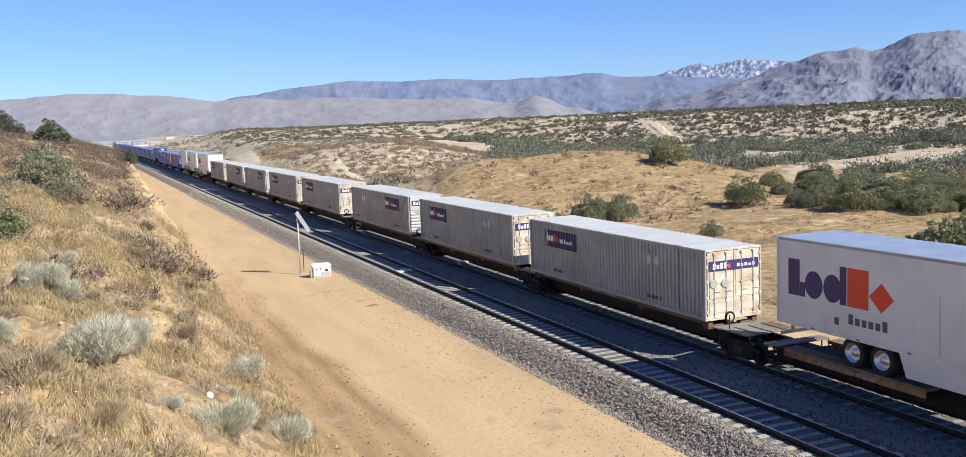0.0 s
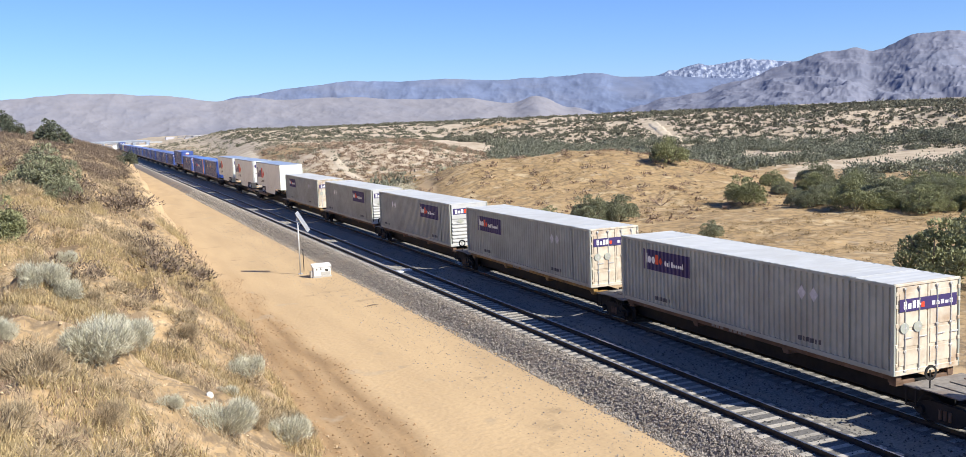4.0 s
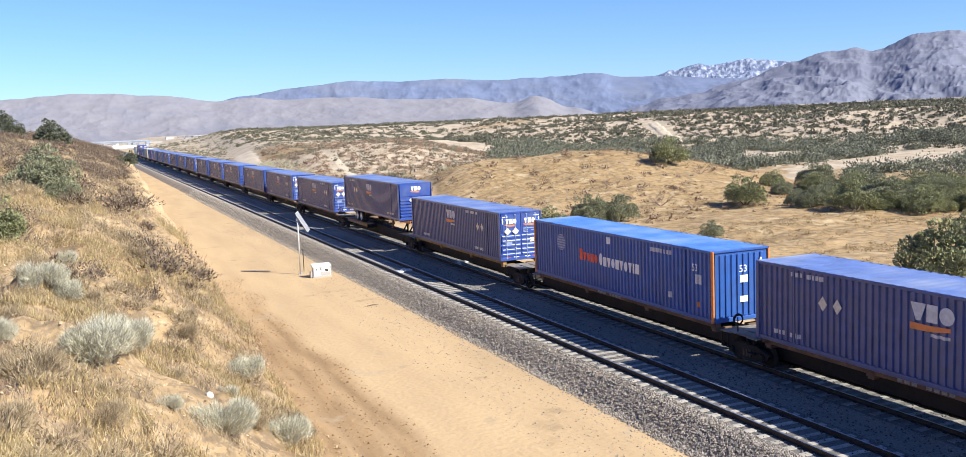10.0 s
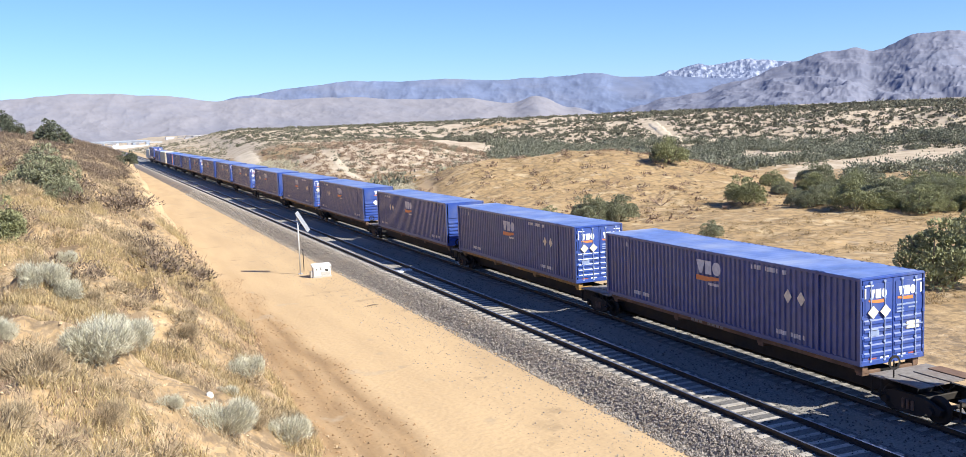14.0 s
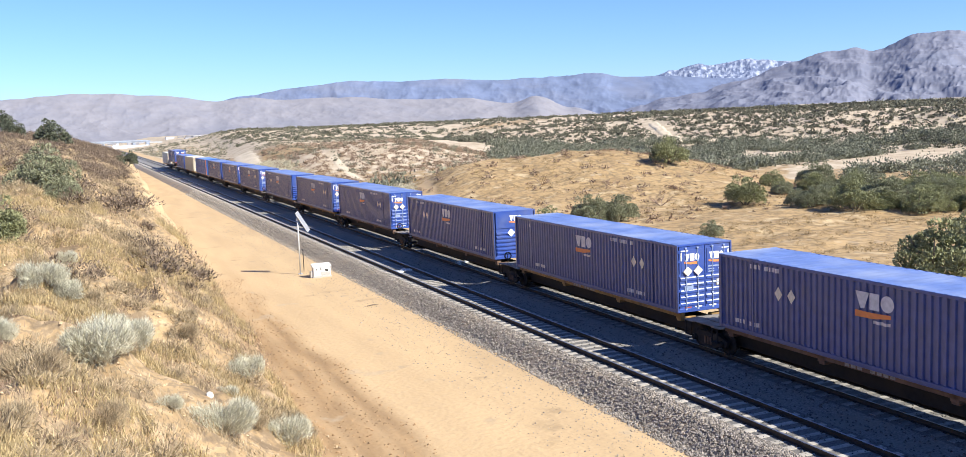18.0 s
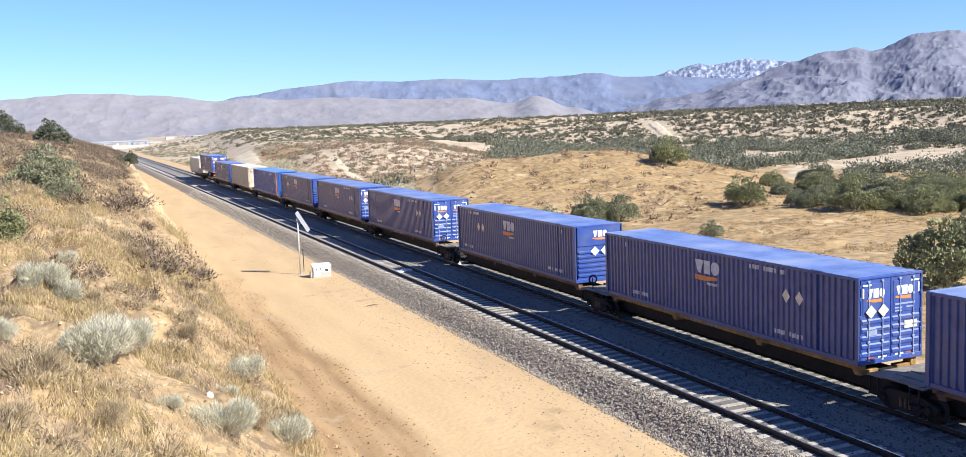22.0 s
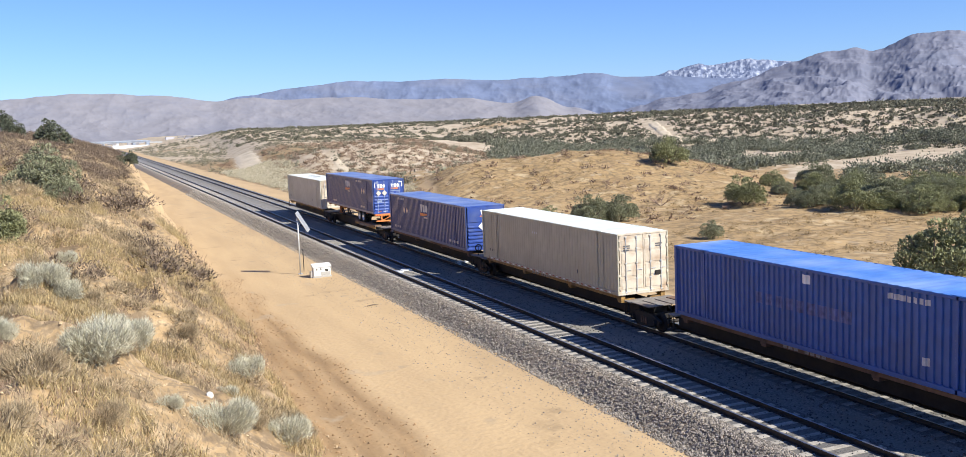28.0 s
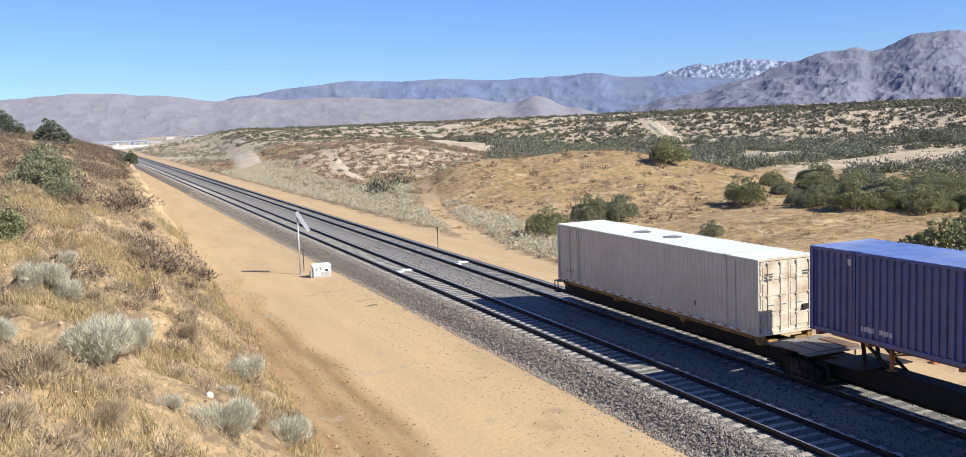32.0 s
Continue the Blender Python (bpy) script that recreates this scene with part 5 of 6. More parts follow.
def limbs(b, w, h, n):
    for k in range(n):
        a = 2 * math.pi * k / n + RNG.random()
        m = (0.22 * w * math.cos(a), 0.22 * w * math.sin(a), 0.35 * h)
        e = (0.36 * w * math.cos(a + 0.3), 0.36 * w * math.sin(a + 0.3), (0.55 + 0.25 * RNG.random()) * h)
        b.tube((0.04 * math.cos(a), 0.04 * math.sin(a), -0.15), m, 0.035 * h, 0.022 * h, 6, False)
        b.tube(m, e, 0.022 * h, 0.006 * h, 5, False)
    return b


def juniper_proto(w, h, material, label, dense=620, size=0.12):
    """A wide, many-stemmed juniper: twisted limbs and an uneven crown of sprays."""
    t = thing("juniper_bush", (0, 0, 0), label, "bush", "junipers")
    n = int(9 + w * 1.6)
    blobs = []
    for k in range(n):
        a, rr = RNG.random() * 6.283, math.sqrt(RNG.random()) * 0.36 * w
        z = h * (0.26 + 0.5 * RNG.random() * (1 - (rr / (0.5 * w)) ** 2))
        r = (0.13 + 0.1 * RNG.random()) * min(w, 1.6 * h)
        blobs.append((rr * math.cos(a), rr * math.sin(a), z, r, 0.85))
    for k in range(n):
        a = RNG.random() * 6.283
        blobs.append((0.4 * w * math.cos(a), 0.4 * w * math.sin(a), h * (0.12 + 0.3 * RNG.random()), (0.08 + 0.07 * RNG.random()) * w, 0.8))
    for k in range(6):
        a, rr = RNG.random() * 6.283, RNG.random() * 0.3 * w
        blobs.append((rr * math.cos(a), rr * math.sin(a), h * (0.78 + 0.14 * RNG.random()), (0.05 + 0.05 * RNG.random()) * w, 1.25))
    part("trunk", limbs(B(), w, h, 5), M_BARK, t, "grey twisted trunk")
    o = new("crown", tri_mesh("crown", crown_tris(blobs, dense, size), material))
    o.parent = t
    return t


JUN = [juniper_proto(5.2, 3.4, M_LEAF_J2, "dusty grey-green juniper bush on dry grassland"), juniper_proto(4.4, 2.9, M_LEAF_J, "dark green juniper bush, dense and rounded"),
       juniper_proto(5.6, 2.9, M_LEAF_J, "wide dark green juniper bush on dry grassland"), juniper_proto(3.2, 2.4, M_LEAF_J2, "compact grey-green juniper bush", 1300, 0.075),
       juniper_proto(4.4, 3.2, M_LEAF_D, "dark grey-green bush on the hill crest", 360, 0.16)]
jun_used = set()


def plant(k, x, y, w, turn=0.0, sink=0.05, label=""):
    base = (5.2, 4.4, 5.6, 3.2, 4.4)[k]
    s = w / base
    m = pose(x, y, gz(x, y) - sink, 0, 0, turn)
    if k in jun_used:
        ob = copy_thing(JUN[k], m)
    else:
        jun_used.add(k)
        ob = JUN[k]
        ob.matrix_basis = m
    ob.scale = (s, s, s * (0.9 + 0.2 * RNG.random()))
    if label:
        tagged(ob, label)
    return ob


# single bushes beside the line and on the cut
for k, x, y, w, a in ((0, 27.3, 84.6, 4.2, 10), (0, 30.3, 83.9, 4.0, 130), (1, 18.6, 77.0, 3.6, 80), (0, 21.0, 79.5, 2.6, 50), (1, 47.5, 86.0, 4.6, 200), (3, 28.6, 66.4, 2.0, 0), (1, 53.0, 108.8, 5.0, 120), (1, 26.3, 40.6, 5.6, 30), (0, 46.5, 56.0, 3.4, 140),
                      (2, 51.5, 74.0, 5.2, 70), (0, 55.5, 74.5, 5.0, 10), (2, 58.5, 71.5, 5.0, 260), (0, 50.5, 79.0, 3.4, 100)):
    plant(k, x, y, w, a)
for k, x, y, w, a, lab in ((3, -21.3, 50.6, 3.3, 0, "round grey-green bush on the cut slope"), (3, -20.4, 48.4, 1.7, 60, "small grey-green bush on the cut slope"), (1, -22.6, 36.2, 2.5, 40, "dark green bush on the cut slope"),
                           (4, -22.3, 150.0, 5.2, 90, "dusty green bush on the hill crest"), (4, -31.2, 184.0, 5.2, 10, "low dark bush on the hill crest"), (4, -28.6, 176.0, 3.6, 190, "low dark bush on the hill crest"), (4, -12.2, 160.0, 3.3, 0, "tall dark bush at the top of the cut")):
    plant(k, x, y, w, a, 0.05, lab)
for k, x, y, w, a in ((0, 58.5, 93, 2.8, 20), (1, 61.5, 98.5, 3.2, 70), (0, 61, 88, 3.4, 140), (2, 65, 95, 4.2, 200), (0, 69, 99, 5.2, 10), (1, 66, 89, 4.5, 95), (0, 72, 95, 5.0, 300)):
    plant(k, x, y, w, a)
# grove in front of the dry wash
cnt = 0
while cnt < 150:
    x, y = 50 + 75 * RNG.random(), 66 + 80 * RNG.random()
    bearing, r = math.degrees(math.atan2(x + 19.8, y)), math.hypot(x + 19.8, y)
    if not (39.3 < bearing < 56) or r > 100 + 7.5 * (bearing - 39.3) or r > 165 or r < 92 + 9 * math.sin(bearing * 1.7) + 5 * math.sin(bearing * 4.1):
        continue
    plant(int(RNG.integers(0, 3)), x, y, 1.7 + 2.3 * RNG.random() * min(1, 0.4 + 0.12 * (bearing - 39.3)), 360 * RNG.random())
    cnt += 1


def shrub_field(name, label, cat, pts, radius, tall, per, size, material, up=0.5, narrow=0.45):
    """Many small shrubs in one mesh: rounded heaps of sprays."""
    n = len(pts)
    zz = ground(pts[:, 0], pts[:, 1])
    d = unit(RNG.normal(size=(n, per, 3)))
    d[..., 2] = np.abs(d[..., 2])
    rad = radius[:, None, None] * (0.45 + 0.6 * RNG.random((n, per, 1)))
    lump = 1 + 0.35 * np.sin(3 * np.arctan2(d[..., 1], d[..., 0]) + 6.3 * RNG.random((n, 1)))[..., None]
    c = np.concatenate([pts, zz[:, None]], 1)[:, None] + d * rad * lump * np.stack([np.ones(n), np.ones(n), tall], 1)[:, None]
    g = unit(d + RNG.normal(size=d.shape) * 0.5 + np.array([0, 0, up]))
    sz = (size * radius[:, None] * (0.6 + 0.8 * RNG.random((n, per)))).reshape(-1)
    ob = new(name, tri_mesh(name, leaf_tris(c.reshape(-1, 3), g.reshape(-1, 3), sz, narrow), material))
    return tagged(ob, label, cat, kind="stuff")


def scatter(n, x0, x1, y0, y1, keep):
    out = []
    while len(out) < n:
        p = np.stack([x0 + (x1 - x0) * RNG.random(4 * n), y0 + (y1 - y0) * RNG.random(4 * n)], 1)
        out += p[keep(p[:, 0], p[:, 1])].tolist()
    return np.array(out[:n])


rnd = RNG.random
# woods behind the wash
P = scatter(1500, 30, 330, 110, 330, lambda x, y: (mesa(x, y) > 158 + 14 * bumps(x, y, 0.05)) & (mesa(x, y) < 250) & (bumps(x, y, 0.11, 5) + 0.6 * bumps(x, y, 0.3, 2) > -0.12) & (np.abs(y - np.minimum(112 + 1.05 * (x - 76), 151 + 0.02 * x)) > 11) & (x > 66) & (x < 60 + 1.2 * y) & (x + 19.8 > (0.45 + 0.03 * bumps(x, y, 0.2)) * y))
shrub_field("far_woods", "dense grey-green juniper woodland in the valley", "woods", P, 1.2 + 1.5 * rnd(len(P)), 0.7 + 0.3 * rnd(len(P)), 190, 0.12, M_WOODS, 0.1, 0.6)
P = scatter(150, 20, 70, 128, 240, lambda x, y: ((np.abs(y - (140 + 1.1 * (x - 26))) < 5) & (bumps(x, y, 0.15, 3) > 0.1)) | ((x > 58) & (y < 175) & (y > 128)))
shrub_field("gully_brush", "olive brush along the gully behind the knoll", "brush", P, 1.0 + 1.4 * rnd(len(P)), 0.8 + 0.2 * rnd(len(P)), 90, 0.2, M_WOODS)
# bluff and mesa
P = scatter(15000, 20, 420, 100, 760, lambda x, y: (mesa(x, y) > 225) & (mesa(x, y) < 392) & (x > 0.10 * y) & (bumps(x, y, 0.4, 7) > -1.0 + 1.15 * step(230, 420, y)) & ((np.abs(y - 245 - 2.12 * (x - 148.6)) > 9) | (x < 146) | (x > 178)))
shrub_field("bluff_scrub", "dark scattered scrub over the eroded bluff", "scrub", P, 0.4 + 0.85 * rnd(len(P)) ** 2, 0.85 + 0.2 * rnd(len(P)), 34, 0.36, M_GREYSHRUB, 0.0, 0.7)
P = scatter(620, 20, 500, 100, 1100, lambda x, y: (mesa(x, y) > 352) & (mesa(x, y) < 520) & (x > 0.085 * y))
shrub_field("mesa_scrub", "dark scrub line along the mesa top", "scrub", P, 0.7 + 0.9 * rnd(len(P)), 0.55 + 0.2 * rnd(len(P)), 30, 0.4, M_GREYSHRUB, 0.0, 0.7)
# red-brown scrub hill and terrace
P = scatter(4000, 14, 82, 150, 300, lambda x, y: (x > 16 + 0.02 * (y - 150)) & (np.abs(x - (15.5 + 0.135 * (y - 205))) > 4.5) & (np.abs(x - (30.2 + 0.1 * (y - 179))) > 1.4) & (bumps(x, y, 0.12, 2) > -0.5))
shrub_field("scrub_hill_brush", "red-brown low scrub on a sandy hill", "scrub", P, 0.3 + 0.45 * rnd(len(P)), 0.7 + 0.3 * rnd(len(P)), 34, 0.3, M_BROWNSHRUB, 0.1, 0.5)
P = scatter(2100, 10, 80, 175, 640, lambda x, y: (np.abs(x - (15.5 + 0.135 * (y - 205))) > 4.5) & (x > 12.5) & (bumps(x, y, 0.08, 5) > -0.45))
shrub_field("terrace_brush", "olive grey brush on the terrace", "scrub", P, 0.4 + 0.75 * rnd(len(P)) ** 1.5, 0.7 + 0.3 * rnd(len(P)), 34, 0.3, M_TERRACE, 0.1, 0.5)
# knoll and meadow
P = scatter(520, 22, 70, 80, 140, lambda x, y: x > 0)
shrub_field("knoll_scrub", "sparse dark tufts on the grassy knoll", "scrub", P, 0.25 + 0.5 * rnd(len(P)) ** 2, 0.6 + 0.3 * rnd(len(P)), 40, 0.26, M_BROWNSHRUB)
P = scatter(5000, 14, 80, 36, 140, lambda x, y: bumps(x, y, 0.2, 5) + 0.5 * bumps(x, y, 0.7, 2) > -0.1)
shrub_field("meadow_tufts", "straw-coloured grass tufts on the meadow", "grass", P, 0.14 + 0.3 * rnd(len(P)), 0.4 + 0.3 * rnd(len(P)), 42, 0.2, M_STRAW2, 1.0, 0.3)
# pale brush along the far side of the service road
P = scatter(1900, 12, 28, 50, 245, lambda x, y: (x > 12.6 + 0.4 * bumps(x, y, 0.3)) & (x < 19.5 + 0.028 * y) & (np.abs(x - (9 + 0.16 * (y - 57) + 0.0009 * (y - 57) ** 2)) > 1.5) & (y > 62))
shrub_field("roadside_brush", "pale grey rabbitbrush along the service road", "brush", P, 0.4 + 0.5 * rnd(len(P)), 0.65 + 0.3 * rnd(len(P)), 190, 0.17, M_RABBIT, 0.25, 0.28)
# the cut slope beside the line
P = scatter(900, -34, -8, 34, 225, lambda x, y: (foot(y) - x > np.where(y > 50, 3.2, 2.4)) & (bumps(x, y, 0.3, 4) + 0.4 * bumps(x, y, 0.9, 2) > 0.0))
shrub_field("slope_scrub", "brown twiggy scrub on the cut slope", "scrub", P, 0.5 + 0.75 * rnd(len(P)) ** 1.3, 0.5 + 0.3 * rnd(len(P)), 620, 0.11, M_DUSKY, 0.3, 0.24)
P = scatter(1000, -34, -8, 12, 120, lambda x, y: (foot(y) - x > np.where(y > 50, 2.8, 0.9)) & (bumps(x, y, 0.45, 9) + 0.4 * bumps(x, y, 1.2, 5) > 0.0))
shrub_field("slope_brush", "grey-brown dry brush on the cut slope", "scrub", P, 0.25 + 0.4 * rnd(len(P)), 0.6 + 0.3 * rnd(len(P)), 420, 0.24, M_SAGE2, 0.35, 0.07)


def blades(pts, per, h0, h1, spread, thin):
    """Thin upright blades in tufts."""
    n = len(pts)
    zz = ground(pts[:, 0], pts[:, 1])
    base = np.concatenate([pts, zz[:, None] - 0.02], 1)[:, None] + RNG.normal(size=(n, per, 3)) * np.array([spread * 0.4, spread * 0.4, 0])
    lean = RNG.normal(size=(n, per, 3)) * np.array([0.45, 0.45, 0.0]) + np.array([0, 0, 1])
    tip = base + unit(lean) * (h0 + (h1 - h0) * RNG.random((n, per, 1)))
    side = unit(np.cross(lean, RNG.normal(size=(n, per, 3)))) * thin
    return np.stack([base - side, base + side, tip], 2).reshape(-1, 3, 3)


P = scatter(19000, -28, -10, 11, 62, lambda x, y: (foot(y) - x > 0.0 + 0.4 * bumps(x, y, 0.8)) & (bumps(x, y, 0.5, 2) + 0.6 * bumps(x, y, 1.6, 6) > 0.12))
tagged(new("dry_grass", tri_mesh("dry_grass", blades(P, 11, 0.10, 0.36, 0.16, 0.010), M_STRAW)), "dry straw-coloured grass on the cut slope", "grass", kind="stuff")
P = scatter(1700, -30, -8, 58, 140, lambda x, y: (foot(y) - x > 2.5))
tagged(new("dry_grass", tri_mesh("dry_grass", blades(P, 7, 0.15, 0.4, 0.25, 0.02), M_STRAW)), "dry straw-coloured grass farther up the slope", "grass", kind="stuff")

P = scatter(7500, -28, -10, 11, 60, lambda x, y: (foot(y) - x > 0.8) & (bumps(x, y, 0.6, 7) + 0.5 * bumps(x, y, 1.7, 1) > 0.05))
tagged(new("dry_twigs", tri_mesh("dry_twigs", blades(P, 9, 0.08, 0.26, 0.4, 0.009), M_SAGE2)), "grey-brown dry twigs and litter on the slope", "twigs", kind="stuff")
P = scatter(5200, -28, -10, 11, 60, lambda x, y: (foot(y) - x > 0.4) & (bumps(x, y, 0.5, 12) + 0.5 * bumps(x, y, 1.9, 3) > 0.2))
tagged(new("dry_twigs", tri_mesh("dry_twigs", blades(P, 9, 0.06, 0.22, 0.4, 0.01), M_BROWNSHRUB)), "brown dead twigs on the slope", "twigs", kind="stuff")


def sage_proto(material, label, n=13000, name="sagebrush", cat="bush", size=0.115):
    """A rounded, uneven brush of short fine sprays over woody stems."""
    t = thing(name, (0, 0, 0), label, cat, "brush on the cut slope")
    k = 11
    a = RNG.random(k) * 6.283
    rr = 0.62 * np.sqrt(RNG.random(k))
    cen = np.stack([rr * np.cos(a), rr * np.sin(a), 0.22 + 0.42 * RNG.random(k) * (1 - 0.6 * rr)], 1)
    rad = 0.22 + 0.18 * RNG.random(k)
    w = RNG.integers(0, k, n)
    d = unit(RNG.normal(size=(n, 3)))
    c = cen[w] + d * (rad[w] * (0.35 + 0.7 * RNG.random(n)))[:, None]
    c[:, 2] = np.abs(c[:, 2])
    g = unit(unit(c) + 0.45 * RNG.normal(size=(n, 3)) + np.array([0, 0, 0.55]))
    tr = leaf_tris(c, g, size * (0.5 + 0.9 * RNG.random(n)), 0.05)
    o = new("foliage", tri_mesh("foliage", tr, material))
    o.parent = t
    part("root", B().tube((0, 0, -0.12), (0.03, 0.02, 0.35), 0.045, 0.02, 7, False), M_BARK, t, "woody grey root stock")
    return t


SAGE = [sage_proto(M_SAGE, "silver-grey sagebrush on the sandy cut slope"), sage_proto(M_SAGE, "pale rounded sagebrush on the sandy slope", 17000), sage_proto(M_SAGE2, "dry grey-brown brush on the cut slope", 9000, "dry_brush", "bush", 0.13)]
sage_used = set()


def plant_sage(k, x, y, w, turn):
    m = pose(x, y, gz(x, y) - 0.03, 0, 0, turn)
    if k in sage_used:
        ob = copy_thing(SAGE[k], m)
    else:
        sage_used.add(k)
        ob = SAGE[k]
        ob.matrix_basis = m
    ob.scale = (w / 1.7, w / 1.7, w / 1.75)


for k, x, y, w, a in ((0, -20.9, 30.2, 1.5, 0), (0, -20.3, 30.5, 1.2, 90), (1, -18.9, 28.1, 1.9, 40), (1, -19.64, 25.2, 2.2, 10), (0, -15.1, 32.3, 1.5, 200), (1, -16.9, 24.4, 1.9, 120), (0, -14.75, 27.0, 1.6, 30), (0, -21.9, 25.0, 1.2, 0),
                      (0, -20.3, 37.4, 1.0, 60), (2, -20.9, 21.2, 1.5, 0), (2, -17.8, 27.9, 1.1, 50), (2, -18.6, 35.7, 1.1, 130), (2, -19.7, 32.0, 1.0, 20), (2, -21.2, 18.7, 1.3, 80)):
    plant_sage(k, x, y, w, a)
for k, x, y, w, a in ((2, -17.0, 31.9, 1.1, 10), (2, -19.6, 20.4, 1.2, 70), (2, -14.3, 29.1, 0.9, 0), (2, -13.9, 28.6, 0.8, 45), (2, -21.8, 27.3, 1.2, 15), (2, -18.9, 26.1, 0.9, 95), (0, -16.2, 28.4, 0.7, 0), (2, -15.8, 26.4, 0.9, 33), (2, -19.4, 28.0, 1.0, 300),
                      (2, -16.6, 35.6, 1.0, 5), (2, -15.6, 38.0, 0.8, 65), (0, -18.2, 22.7, 0.7, 140), (2, -17.9, 41.0, 1.1, 210), (2, -19.2, 44.0, 1.2, 30)):
    plant_sage(k, x, y, w, a)


def dead_bush(x, y, w, n):
    t = thing("dead_shrub", (x, y, gz(x, y) - 0.02), "leafless brown shrub with bare branching twigs", "shrub", "dead shrubs")
    b = B()
    for k in range(n):
        a, up = RNG.random() * 6.283, 0.35 + 0.6 * RNG.random()
        m = Vector((0.28 * w * math.cos(a), 0.28 * w * math.sin(a), 0.25 * w * up + 0.1))
        b.tube((0, 0, -0.05), m, 0.05, 0.035, 5, False)
        for j in range(4):
            a2 = a + (RNG.random() - 0.5) * 1.6
            e = m + Vector((0.26 * w * math.cos(a2), 0.26 * w * math.sin(a2), 0.28 * w * RNG.random()))
            b.tube(m, e, 0.03, 0.01, 4, False)
    part("branch_frame", b, M_BROWNSHRUB, t)


dead_bush(40.3, 91.7, 2.6, 9)
dead_bush(33.9, 108.6, 2.0, 6)
dead_bush(54.5, 104.0, 2.2, 6)


# ---- loose stones ----
def stones(name, label, pts, z, size, material):
    n = len(pts)
    o = np.array([[1, 0, 0], [0, 1, 0], [-1, 0, 0], [0, -1, 0], [0, 0, 0.8], [0, 0, -0.8]], float)
    v = o[None] * size[:, None, None] * (0.6 + 0.6 * RNG.random((n, 6, 1)))
    a = RNG.random(n) * 6.283
    c, s = np.cos(a)[:, None], np.sin(a)[:, None]
    v = np.stack([v[..., 0] * c - v[..., 1] * s, v[..., 0] * s + v[..., 1] * c, v[..., 2] + 0.35 * v[..., 0]], -1)
    v = v + np.concatenate([pts, z[:, None]], 1)[:, None]
    f = np.array([[0, 1, 4], [1, 2, 4], [2, 3, 4], [3, 0, 4], [1, 0, 5], [2, 1, 5], [3, 2, 5], [0, 3, 5]])
    F = (np.arange(n)[:, None, None] * 6 + f[None]).reshape(-1, 3)
    me = bpy.data.meshes.new(name)
    me.from_pydata(v.reshape(-1, 3).tolist(), [], F.tolist())
    me.materials.append(material)
    return tagged(new(name, me), label, "stones", kind="stuff")


n = 30000
yy = 20 + 150 * rnd(n) ** 2.1
xx = -3.0 + 1.73 * rnd(n)
zz = np.interp(xx, [-3.05, -2.6, -2.15, -1.7, -1.22], [-0.86, -0.79, -0.49, -0.23, -0.19])
stones("ballast_stones", "crushed grey ballast stones on the shoulder", np.stack([xx, yy], 1), zz + 0.01, (0.03 + 0.035 * rnd(n)) * (1 + 0.6 * step(70, 150, yy)), M_STONE)
n = 6000
yy, xx = 18 + 60 * rnd(n) ** 1.5, -1.5 + 7.4 * rnd(n)
stones("ballast_stones", "dark oily ballast stones between the ties, train shade in their colour", np.stack([xx, yy], 1), np.full(n, -0.19) - 0.08 * step(1.2, 2.2, xx) * step(3.3, 2.4, xx), 0.03 + 0.03 * rnd(n), M_BEDSTONE)
n = 6000
yy = 20 + 90 * rnd(n) ** 1.3
xx = -2.9 - 3.8 * rnd(n) ** 2.4
stones("road_pebbles", "scattered dark pebbles along the service road", np.stack([xx, yy], 1), ground(xx, yy) + 0.005, 0.012 + 0.034 * rnd(n) ** 2, M_STONE)
n = 3000
yy = 14 + 56 * rnd(n)
xx = foot(yy) + 3.6 - 4.4 * rnd(n)
stones("dirt_clods", "brown clods of loosened earth along the foot of the cut", np.stack([xx, yy], 1), ground(xx, yy) + 0.005, 0.02 + 0.05 * rnd(n) ** 2, M_DIRTCLOD)
n = 9000
yy, u_ = 14 + 50 * rnd(n), 12 * rnd(n) ** 1.3
xx = foot(yy) - u_ + 0.6
stones("slope_clods", "pale clods and stones on the cut slope", np.stack([xx, yy], 1), ground(xx, yy) + 0.01, 0.018 + 0.07 * rnd(n) ** 4, M_CLOD)
# ---- trackside equipment ----
def detector_mast():
    t = thing("solar_mast", (-5.35, 68.93, gz(-5.35, 68.93)), "pale steel mast carrying a tilted solar panel", "mast")
    part("pole", B().tube((0, 0, -0.1), (0, 0, 3.9), 0.055, 0.05, 12), M_GALV, t, smooth=True)
    part("base_flange", B().box(-0.16, 0.16, -0.16, 0.16, 0.0, 0.05, 0.01), M_GALV, t)
    pb = B().box(-0.82, 0.82, -0.26, 0.26, -0.025, 0.025, 0.01)
    p = part("solar_panel", pb, M_PANEL, t, "pale framed solar panel")
    p.matrix_local = Matrix.Translation((0.36, 0, 3.8)) @ pose(0, 0, 0, 0, 60, 0) @ pose(0, 0, 0, 38, 0, 0)
    g = part("cell_glass", B().box(-0.78, 0.78, -0.22, 0.22, 0.026, 0.032), M_CELL, p, "glossy solar cells, sky glare in their grey")
    part("bracket", B().tube((0, 0, 3.5), (0.3, 0, 3.75), 0.03, n=6).tube((0, 0, 3.85), (0.2, 0.0, 3.85), 0.03, n=6), M_GALV, t)
    part("lamp_housing", B().box(-0.1, 0.06, -0.08, 0.08, 3.9, 4.1, 0.02), M_GALV, t)
    return t


